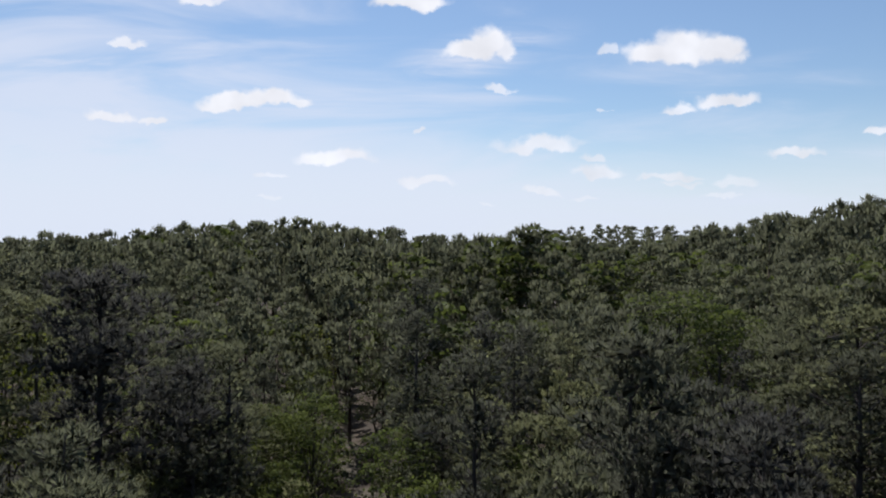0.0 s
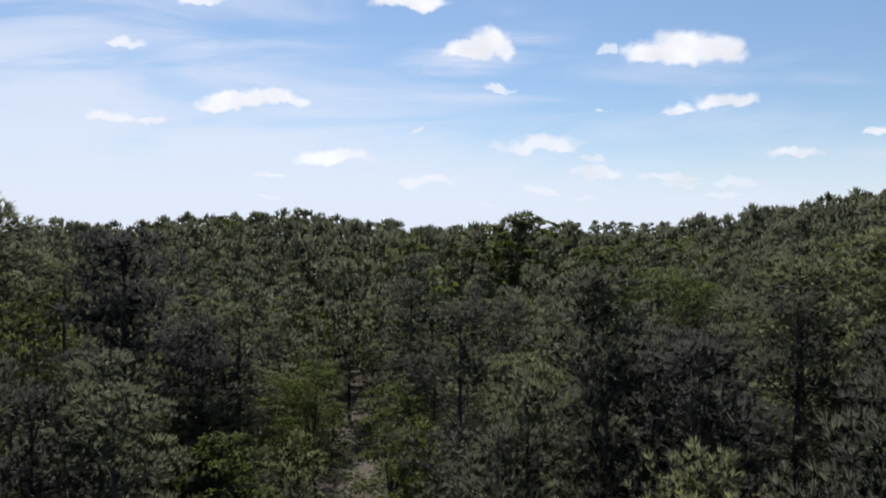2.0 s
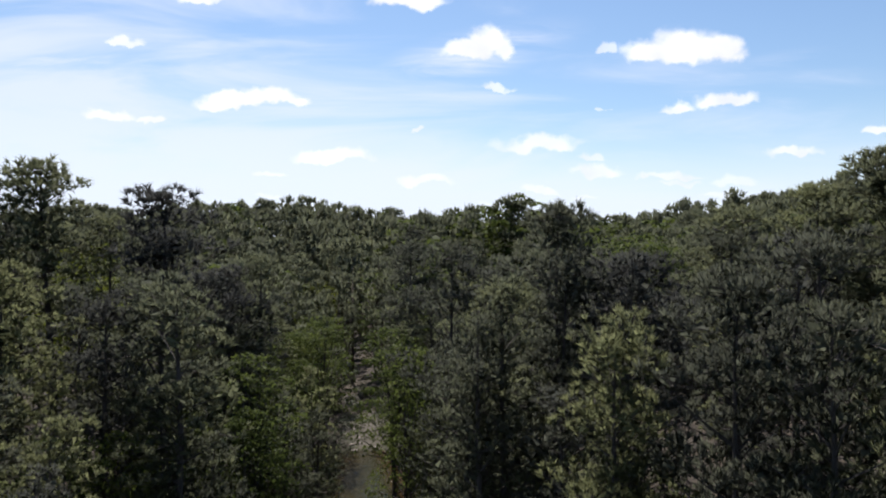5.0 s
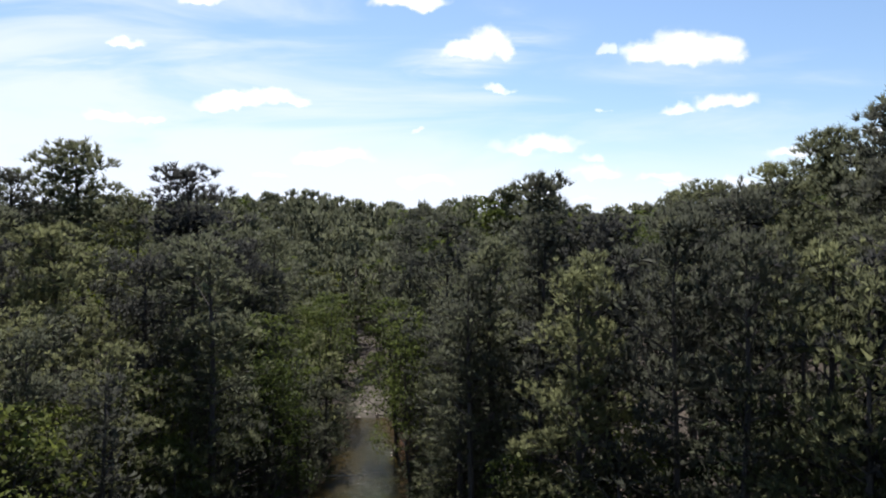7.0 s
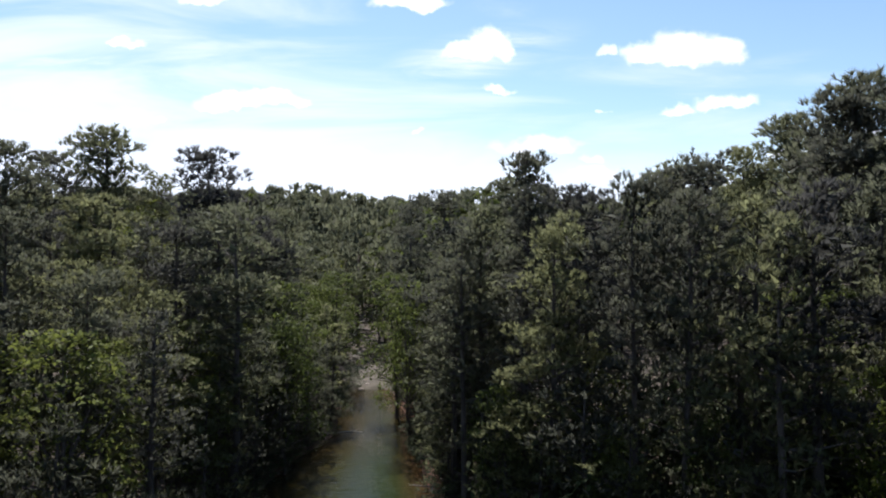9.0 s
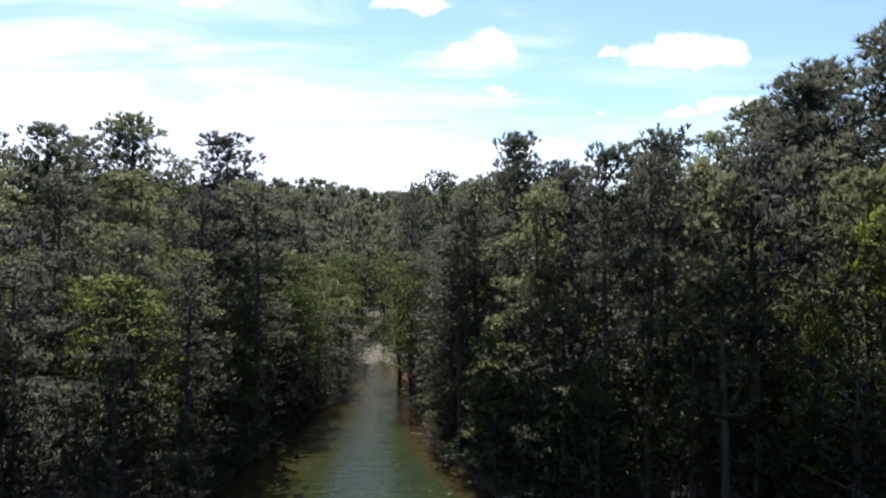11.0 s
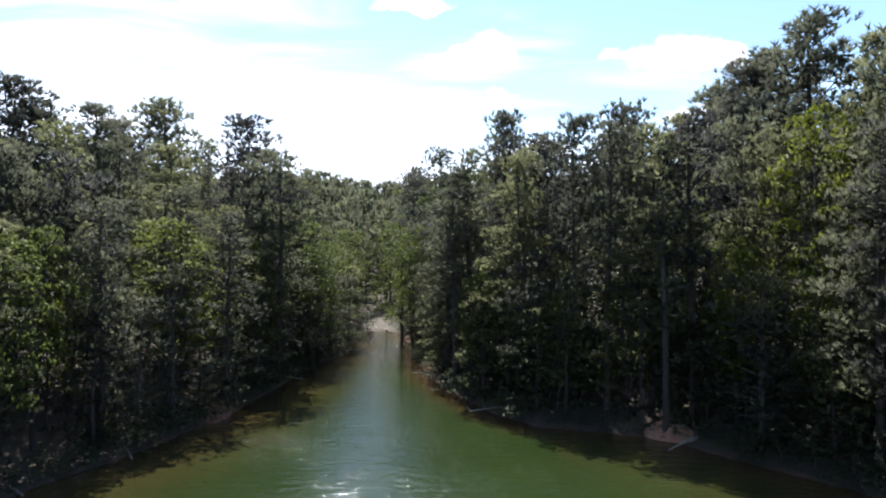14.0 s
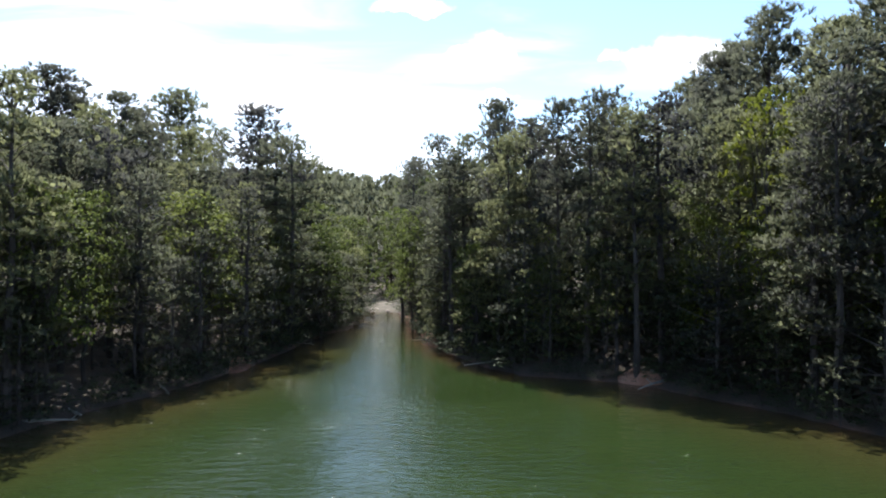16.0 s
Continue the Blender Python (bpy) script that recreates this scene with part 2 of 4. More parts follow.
def ground_material():
    """Needle litter, turning to bare red clay just above the water line and to mud under it."""
    mat, make = material("forest_floor")
    pos = make("ShaderNodeNewGeometry").outputs["Position"]
    a, b = noise_of(make, pos, 0.35, 4.0), noise_of(make, pos, 5.0, 7.0, 0.7)
    f = make("ShaderNodeMath", {0: b, 1: 0.6, 2: a}, operation="MULTIPLY_ADD").outputs[0]
    f = make("ShaderNodeMapRange", {"Value": f, "From Min": 0.5, "From Max": 1.1}).outputs[0]
    litter = ramp(make, f, (0.0, (0.022, 0.017, 0.012)), (0.45, (0.05, 0.036, 0.024)), (0.8, (0.085, 0.06, 0.038)), (1.0, (0.04, 0.05, 0.02)))
    clay = ramp(make, f, (0.0, (0.045, 0.024, 0.017)), (0.5, (0.095, 0.050, 0.034)), (1.0, (0.20, 0.12, 0.085)))
    z = make("ShaderNodeSeparateXYZ", {0: pos}).outputs[2]
    z = make("ShaderNodeMath", {0: a, 1: -1.4, 2: z}, operation="MULTIPLY_ADD").outputs[0]
    bare = make("ShaderNodeMapRange", {"Value": z, "From Min": -0.5, "From Max": -0.8}).outputs[0]
    colour = make("ShaderNodeMix", {"Factor": bare, "A": litter, "B": clay}, data_type="RGBA").outputs[2]
    relief = make("ShaderNodeBump", {"Strength": 0.7, "Distance": 0.12, "Height": b})
    body = make("ShaderNodeBsdfPrincipled", {"Base Color": colour, "Roughness": 0.95, "Normal": relief.outputs[0]})
    make("ShaderNodeOutputMaterial", {"Surface": body.outputs[0]})
    return mat


def water_material():
    """Silty green lake water: colour from the silt in it, redder over shallow clay, with small wind ripples."""
    mat, make = material("lake_water")
    pos = make("ShaderNodeNewGeometry").outputs["Position"]
    shallow = make("ShaderNodeAttribute", attribute_name="shallow").outputs["Fac"]
    cloud = noise_of(make, pos, 0.12, 3.0)
    green = ramp(make, cloud, (0.3, (0.014, 0.024, 0.006)), (0.7, (0.019, 0.031, 0.008)))
    colour = make("ShaderNodeMix", {"Factor": shallow, "A": green, "B": (0.065, 0.032, 0.014, 1.0)}, data_type="RGBA").outputs[2]
    stretch = make("ShaderNodeMapping", {"Vector": pos, "Rotation": (0, 0, radians(8)), "Scale": (0.45, 1.3, 1.0)}).outputs[0]
    swell = noise_of(make, stretch, 1.5, 3.0, 0.55)
    ripple = noise_of(make, stretch, 6.0, 3.0, 0.6)
    gust = noise_of(make, pos, 0.09, 2.0)
    gust = make("ShaderNodeMapRange", {"Value": gust, "From Min": 0.35, "From Max": 0.65, "To Min": 0.6, "To Max": 1.2}).outputs[0]
    h = make("ShaderNodeMath", {0: ripple, 1: 0.22, 2: swell}, operation="MULTIPLY_ADD").outputs[0]
    h = make("ShaderNodeMath", {0: h, 1: gust}, operation="MULTIPLY").outputs[0]
    crest = noise_of(make, stretch, 3.2, 1.0)
    crest = make("ShaderNodeMapRange", {"Value": crest, "From Min": 0.645, "From Max": 0.83, "To Min": 0.0, "To Max": 0.7}).outputs[0]
    h = make("ShaderNodeMath", {0: h, 1: crest}, operation="ADD").outputs[0]
    relief = make("ShaderNodeBump", {"Strength": 1.0, "Distance": 0.10, "Height": h})
    body = make("ShaderNodeBsdfPrincipled", {"Base Color": colour, "Roughness": 0.06, "IOR": 1.333, "Specular IOR Level": 0.5, "Normal": relief.outputs[0]})
    make("ShaderNodeOutputMaterial", {"Surface": body.outputs[0]})
    return mat


# ---- the lie of the land ----
LEFT_SHORE = [(-9.6, 66), (-9.4, 56), (-8.9, 48), (-8.6, 43), (-10.4, 36), (-11.5, 28), (-12.0, 20), (-12.8, 13), (-14.2, 6), (-15.6, 1), (-17.4, -3.5), (-18.6, -9), (-21, -16), (-27, -24), (-38, -32), (-60, -40), (-140, -60)]
RIGHT_SHORE = [(-5.0, 66), (-3.4, 59), (-2.0, 52), (-1.0, 44), (-0.3, 35), (1.0, 26.5), (2.7, 20), (5.4, 12.5), (8.1, 8.7), (12, 7.3), (15.2, 5.8), (18.1, 1), (21.4, -3.7), (23.7, -8.7), (27, -15), (33, -22), (45, -30), (70, -40), (150, -60)]
CREEK = [(-7.3, 64), (-7.8, 72), (-9.5, 82), (-12.5, 92), (-14, 104), (-13, 120), (-18, 150)]
LAKE = [*LEFT_SHORE, (-140, -260), (150, -260), *reversed(RIGHT_SHORE)]


def along(points, px, py):
    """Distance from each of the places (px, py) to a line through the points."""
    best = np.full(np.shape(px), 1e9)
    for (ax, ay), (bx, by) in zip(points[:-1], points[1:]):
        dx, dy = bx - ax, by - ay
        k = np.clip(((px - ax) * dx + (py - ay) * dy) / (dx * dx + dy * dy), 0, 1)
        best = np.minimum(best, np.hypot(px - ax - k * dx, py - ay - k * dy))
    return best


def in_lake(px, py):
    inside = np.zeros(np.shape(px), bool)
    for (ax, ay), (bx, by) in zip(LAKE, LAKE[1:] + LAKE[:1]):
        if ay != by:
            inside ^= ((ay > py) != (by > py)) & (px < (bx - ax) * (py - ay) / (by - ay) + ax)
    return inside


def ripple2(px, py, s, seed):
    """A cheap smooth wobble of the ground between -1 and 1."""
    return (np.sin(px * s + seed) * np.cos(py * s * 1.13 + seed * 2) + 0.5 * np.sin(px * s * 2.3 + py * s * 1.7 + seed * 3)) / 1.5


def land_height(px, py):
    px, py = np.asarray(px, float), np.asarray(py, float)
    shore = along(LAKE + LAKE[:1], px, py)
    brook = np.maximum(along(CREEK, px, py) - 1.6, 0)
    lake = in_lake(px, py)
    inland = np.minimum(shore, brook)
    z = 0.35 * np.minimum(shore, 1.0) + 0.30 * np.clip(shore - 1.0, 0, 14) + 0.075 * np.clip(shore - 15, 0, 60) + 0.03 * np.clip(shore - 75, 0, 500)
    bed = 0.25 + 0.02 * np.clip(py - 66, 0, 60) + 0.30 * brook
    z = np.where(py > 60, np.minimum(z, bed), z)
    z = z + 0.22 * ripple2(px, py, 0.55, 1.0) * np.clip(inland / 3, 0, 1) + 0.8 * ripple2(px, py, 0.06, 2.0) * np.clip(inland / 25, 0, 1)
    return np.where(lake, -0.45 * np.minimum(shore, 6.0) - 0.05, z + 0.02)


def mesh_of(name, verts, faces, mats, indices=None, smooth=False):
    me = bpy.data.meshes.new(name)
    me.from_pydata(verts.tolist() if hasattr(verts, "tolist") else verts, [], faces.tolist() if hasattr(faces, "tolist") else faces)
    for m in mats:
        me.materials.append(m)
    if indices is not None:
        me.polygons.foreach_set("material_index", np.asarray(indices, dtype=np.int32))
    if smooth:
        me.polygons.foreach_set("use_smooth", np.ones(len(me.polygons), dtype=bool))
    me.update()
    return me


def sheet(xs, ys, height):
    gx, gy = np.meshgrid(xs, ys)
    v = np.stack([gx, gy, height(gx, gy)], -1).reshape(-1, 3)
    w = len(xs)
    i = (np.arange(len(ys) - 1)[:, None] * w + np.arange(w - 1)[None]).ravel()
    return v, np.stack([i, i + 1, i + w + 1, i + w], -1)


def spread(lo, hi, step, end, grow=1.22):
    """Even steps from lo to hi, then ever longer ones out to +-end."""
    mid = list(np.arange(lo, hi + step, step))
    up, down, s = [mid[-1]], [mid[0]], step
    while up[-1] < end:
        s *= grow
        up.append(up[-1] + s)
        down.append(down[-1] - s)
    return np.array(down[:0:-1] + mid + up[1:])


v, f = sheet(spread(-60, 70, 1.0, 3500), spread(-40, 110, 1.0, 3500), land_height)
ground = tagged(new("ground", mesh_of("ground", v, f, [ground_material()], smooth=True)), "wooded ground of brown needle litter with a red clay bank", "ground", kind="structure")

v, f = sheet(np.arange(-140, 151, 1.0), np.concatenate([np.arange(-260, -60, 10.0), np.arange(-60, 69, 1.0)]), lambda x, y: np.zeros_like(x))
keep = in_lake(v[:, 0], v[:, 1]) | (along(LAKE + LAKE[:1], v[:, 0], v[:, 1]) < 3.5)
f = f[keep[f].all(1)]
used, f = np.unique(f, return_inverse=True)
v, f = v[used], f.reshape(-1, 4)
water = tagged(new("water", mesh_of("water", v, f, [water_material()], smooth=True)), "murky green lake water with small wind ripples", "water", kind="structure")
depth = water.data.attributes.new("shallow", "FLOAT", "POINT")
edge = along(RIGHT_SHORE, v[:, 0], v[:, 1])
edge_left = along(LEFT_SHORE, v[:, 0], v[:, 1])
depth.data.foreach_set("value", np.clip(np.maximum(np.maximum(1 - edge / 3.2, np.where(v[:, 0] > 8, 0.6 - edge / 18, 0)), 0.7 - edge_left / 13), 0, 1) ** 1.4)


# ---- trees ----
def norm(a):
    return a / np.maximum(np.linalg.norm(a, axis=-1, keepdims=True), 1e-9)


class Soup:
    """Gathers triangles and quads for one mesh."""
    def __init__(self):
        self.v, self.f, self.n, self.normals = [], [], 0, []

    def add(self, verts, faces, normals=None):
        self.v.append(np.asarray(verts, float))
        if normals is not None:
            self.normals.append(normals)
        self.f += [tuple(int(i) + self.n for i in q) for q in faces]
        self.n += len(verts)

    def tube(self, points, radii, sides):
        """A tapered round limb along points."""
        points, rings = np.asarray(points, float), []
        turn = np.arange(sides) * 2 * math.pi / sides
        for i, (p, r) in enumerate(zip(points, radii)):
            d = norm(points[min(i + 1, len(points) - 1)] - points[max(i - 1, 0)])
            a = norm(np.cross(d, (0.31, 0.95, 0.05)))
            b = np.cross(d, a)
            rings.append(p + r * (np.cos(turn)[:, None] * a + np.sin(turn)[:, None] * b))
        faces = [(i * sides + j, i * sides + (j + 1) % sides, (i + 1) * sides + (j + 1) % sides, (i + 1) * sides + j) for i in range(len(points) - 1) for j in range(sides)]
        self.add(np.concatenate(rings), faces + [tuple(range((len(points) - 1) * sides, len(points) * sides))])

    def blades(self, base, tip, width, normals, rng):
        """Needle sprays: a slim triangle from each base to its tip."""
        side = norm(np.cross(tip - base, rng.normal(size=base.shape))) * width / 2
        v = np.stack([base - side, base + side, tip], 1).reshape(-1, 3)
        i = np.arange(len(base)) * 3
        self.add(v, np.stack([i, i + 1, i + 2], 1), np.repeat(normals, 3, 0))

    def leaves(self, middle, normal, size, rounded, rng):
        """Broad leaves: a folded rhomb round each middle."""
        a = norm(np.cross(normal, rng.normal(size=middle.shape)))
        b = np.cross(normal, a)
        size = size * rng.uniform(0.7, 1.3, (len(middle), 1))
        v = np.stack([middle - a * size, middle - b * size * 0.55 + normal * size * 0.12, middle + a * size, middle + b * size * 0.55 + normal * size * 0.12], 1).reshape(-1, 3)
        i = np.arange(len(middle)) * 4
        self.add(v, np.stack([i, i + 1, i + 2, i + 3], 1), np.repeat(rounded, 4, 0))

    def mesh(self, name, mat):
        me = mesh_of(name, np.concatenate(self.v), self.f, [mat], smooth=bool(self.normals))
        if self.normals:       # foliage is shaded as rounded tufts
            me.normals_split_custom_set_from_vertices(np.concatenate(self.normals).tolist())
        return me


def pine_shapes(seed, crown_base, width, limbs, tufts, blades, length, thick, lean=0.3, sides=7, pad=1.0, stubs=6, upward=0.8, twigs=4):
    """A pine 20 m high: its wood and its needles. Rising limbs, each carrying a rounded pad of upswept brush-like tufts, under a domed, knobbly top."""
    rng = np.random.default_rng(seed)
    wood, green = Soup(), Soup()
    height = 20.0
    hs = np.linspace(0, 1, 9)
    sway = np.cumsum(rng.normal(0, 0.06, (9, 2)), 0) * lean / 0.3
    spine = np.column_stack([sway[:, 0] - sway[0, 0], sway[:, 1] - sway[0, 1], hs * height * 0.965])
    spine[0, 2] = -0.6
    wood.tube(spine, 0.24 * (1 - hs) ** 0.8 + 0.025, sides)

    def stem_at(z):
        h = z / (height * 0.965)
        return np.array([np.interp(h, hs, spine[:, 0]), np.interp(h, hs, spine[:, 1]), z])

    up = np.array([0, 0, 1.0])
    bases, tips, rounds = [], [], []
    lop = rng.uniform(0, 6.28)
    heart = stem_at(height * (crown_base + 0.40 * (1 - crown_base)))
    for k in range(limbs):
        if k % 4 == 0:        # a whorl of limbs, then a gap
            tier = (k + 2.0 + rng.normal(0, 0.5)) / limbs
        u = min(1.0, max(0.0, tier + rng.normal(0, 0.7) / limbs)) ** upward
        z = height * (crown_base + (0.985 - crown_base) * u)
        girth = 0.6 + 0.4 * u / 0.3 if u < 0.3 else max(0.0, 1 - ((u - 0.3) / 0.73) ** 2) ** 0.46
        az = k * 2.4 + rng.normal(0, 0.4)
        reach = width * girth * (1 + 0.18 * math.cos(az - lop)) * (rng.uniform(0.35, 0.7) if rng.random() < 0.28 else rng.uniform(0.75, 1.12))
        long = pad * np.clip(0.42 * reach + 0.25, 0.72, 1.25) * rng.uniform(0.8, 1.2)
        broad = long * rng.uniform(0.75, 1.05)
        deep = pad * (0.38 + 0.36 * u) * rng.uniform(0.8, 1.2)
        z = min(z + rng.normal(0, 0.35), height - deep - 0.15)
        rise = radians(2 + 44 * u + rng.normal(0, 7))
        root = stem_at(max(height * crown_base * 0.85, z - reach * math.tan(rise)))
        flat = np.array([math.cos(az), math.sin(az), 0.0])
        across = np.array([-flat[1], flat[0], 0.0])
        hub = stem_at(z) + flat * max(0.0, reach - 0.5 * long)
        path = np.stack([root, root * 0.45 + hub * 0.55 - up * 0.08 * reach, hub + flat * 0.4 * long])
        wood.tube(path, (0.02 + 0.014 * reach) * np.array([1, 0.6, 0.2]), 3)
        n = max(5, int(tufts * long * broad / (pad * pad) * (0.9 + 0.5 * u) * rng.uniform(0.85, 1.2)))
        d = norm(rng.normal(size=(n, 3)))
        d[:, 2] = np.where((d[:, 2] < -0.15) & (rng.random(n) < 0.85), -d[:, 2], d[:, 2])
        spot = hub + (d[:, :1] * flat * long + d[:, 1:2] * across * broad + d[:, 2:] * up * deep) * rng.uniform(0.7, 1.05, (n, 1))
        level = norm(d[:, :1] * flat * deep / long + d[:, 1:2] * across * deep / broad + d[:, 2:] * up)
        out = norm(spot - heart)
        axis = norm(level * 0.45 + up * 0.95 + flat * 0.2 + out * 0.25 + rng.normal(0, 0.2, (n, 3)))
        if twigs:
            for p in spot[::twigs]:
                wood.tube([hub - flat * 0.2 * long, p], [0.022, 0.01], 3)
        # needles deep in the pad close it
        m = max(5, int(n * 0.6))
        q = norm(rng.normal(size=(m, 3)))
        seat = hub + (q[:, :1] * flat * long + q[:, 1:2] * across * broad + q[:, 2:] * up * deep) * rng.uniform(0.1, 0.65, (m, 1))
        lay = norm(rng.normal(size=(m, 3)) * np.array([1, 1, 0.5]))
        green.blades(seat - lay * 0.23 * pad, seat + lay * 0.23 * pad, 0.19 * pad, norm(q + up * 0.5 + norm(seat - heart) * 0.4), rng)
        size = rng.uniform(0.75, 1.25, (n, 1))
        rep = lambda a: np.repeat(a, blades, 0)
        way = norm(norm(rng.normal(size=(n * blades, 3))) * 0.66 + rep(axis) * 0.9)
        foot = rep(spot) - way * length * 0.15
        bases.append(foot)
        tips.append(foot + way * length * rep(size) * rng.uniform(0.75, 1.15, (n * blades, 1)))
        rounds.append(norm(way * 0.38 + rep(level) * 0.55 + rep(out) * 0.25 + up * 0.15))
    for k in range(stubs):      # dead stubs under the crown
        root = stem_at(height * crown_base * rng.uniform(0.45, 1.0))
        az = rng.uniform(0, 6.28)
        end = root + np.array([math.cos(az), math.sin(az), rng.uniform(-0.15, 0.3)]) * rng.uniform(0.6, 1.8)
        wood.tube([root, end], [0.035, 0.012], 3)
    green.blades(np.concatenate(bases), np.concatenate(tips), thick, np.concatenate(rounds), rng)
    return wood, green


def far_crown(seed, crown_base, width, lumps, sprays, size):
    """The crown of a pine 20 m high seen from afar: knobbly rounded heads of foliage heaped into a dome."""
    rng = np.random.default_rng(seed)
    green = Soup()
    heart = np.array([0, 0, 20 * (crown_base + 0.35 * (1 - crown_base))])
    for k in range(lumps):
        u = ((k + 0.6) / lumps) ** 0.8
        girth = 0.65 + 0.35 * u / 0.3 if u < 0.3 else max(0.0, 1 - ((u - 0.3) / 0.74) ** 2) ** 0.55
        r = width * (0.30 + 0.14 * rng.random()) * (0.65 + 0.35 * girth)
        az = k * 2.4 + rng.normal(0, 0.4)
        reach = max(0.0, width * girth - 0.55 * r) * rng.uniform(0.65, 1.05)
        c = np.array([reach * math.cos(az), reach * math.sin(az), min(20 * (crown_base + (1 - crown_base) * u) + rng.normal(0, 0.4), 20 - 0.75 * r)])
        d = norm(rng.normal(size=(sprays, 3)))
        d[:, 2] = np.where((d[:, 2] < -0.2) & (rng.random(sprays) < 0.7), -d[:, 2], d[:, 2])
        p = c + d * r * np.array([1, 1, 0.78]) * rng.uniform(0.7, 1.0, (sprays, 1))
        way = norm(d * 0.45 + np.array([0, 0, 0.9]) + rng.normal(0, 0.35, (sprays, 3)))
        green.blades(p - way * size * 0.7, p + way * size * 0.8, size * 0.58, norm(d * 0.7 + norm(p - heart) * 0.5 + way * 0.15), rng)
    return green


def broadleaf_shapes(seed, height, spread_r, crown_base, lumps, leaves, size, sides=6):
    """A broad-leaved tree: forked wood, and leaves in uneven clumps round the limb ends."""
    rng = np.random.default_rng(seed)
    wood, green = Soup(), Soup()
    fork = height * crown_base
    wood.tube([(0, 0, -0.5), (rng.normal(0, 0.1), rng.normal(0, 0.1), fork * 0.5), (rng.normal(0, 0.2), rng.normal(0, 0.2), fork), (rng.normal(0, 0.3), rng.normal(0, 0.3), height * 0.85)], [0.018 * height, 0.014 * height, 0.011 * height, 0.02], sides)
    mids, normals, rounds = [], [], []
    for k in range(lumps):
        az, u = k * 2.4 + rng.normal(0, 0.4), (k + 0.5) / lumps
        z = fork * 0.85 + (height - fork * 0.85) * (0.06 + 0.86 * u)
        r = spread_r * math.sqrt(max(0.05, 1 - ((u - 0.38) / 0.66) ** 2)) * rng.uniform(0.45, 0.95)
        c = np.array([r * math.cos(az), r * math.sin(az), z])
        if k % 4 == 0:
            root = np.array([0, 0, fork * 0.8 + (z - fork * 0.8) * rng.uniform(0.1, 0.55)])
            wood.tube([root, root * 0.45 + c * 0.55 + rng.normal(0, 0.15, 3), c], [0.006 * height, 0.004 * height, 0.012], 3)
        n = int(leaves * rng.uniform(0.6, 1.4))
        d = norm(rng.normal(size=(n, 3)))
        big = spread_r * rng.uniform(0.19, 0.32)
        d[:, 2] = np.where(d[:, 2] < -0.3, -d[:, 2], d[:, 2])
        p = c + d * big * rng.uniform(0.35, 1.0, (n, 1)) ** 0.5 * np.array([1.2, 1.2, 0.6])
        rounds.append(norm(d * 0.8 + rng.normal(size=(n, 3)) * 0.22 + np.array([0, 0, 0.3])))
        mids.append(p), normals.append(norm(d * 0.4 + rng.normal(size=(n, 3)) * 0.5 + np.array([0, 0, 0.55])))
    green.leaves(np.concatenate(mids), np.concatenate(normals), size, np.concatenate(rounds), rng)
    return wood, green


def part(name, data, parent, label=""):
    ob = new(name, data)
    ob.parent = parent
    return tagged(ob, label)


def make_tree(name, shapes, leaf, label, category):
    """One tree as a thing with its trunk and crown; the first of its shape, later ones are copies."""
    wood, green = shapes
    root = tagged(new(name), label, category)
    part("trunk", wood.mesh(name + "_trunk", BARK), root)
    part("crown", green.mesh(name + "_crown", leaf), root)
    return root


PINE_LABEL = "tall loblolly-type pine with tufted grey-green needles"
PINE_BARE_LABEL = "tall slender pine with a long bare trunk and tufted top"
LEAFY_LABEL = "leafy green broad-leaved tree growing among pines"
YELLOW_LABEL = "broad-leaved tree with yellowing green leaves among pines"
SHRUB_LABEL = "dense dark green shrub growing on the bank"

LIBRARY = {}


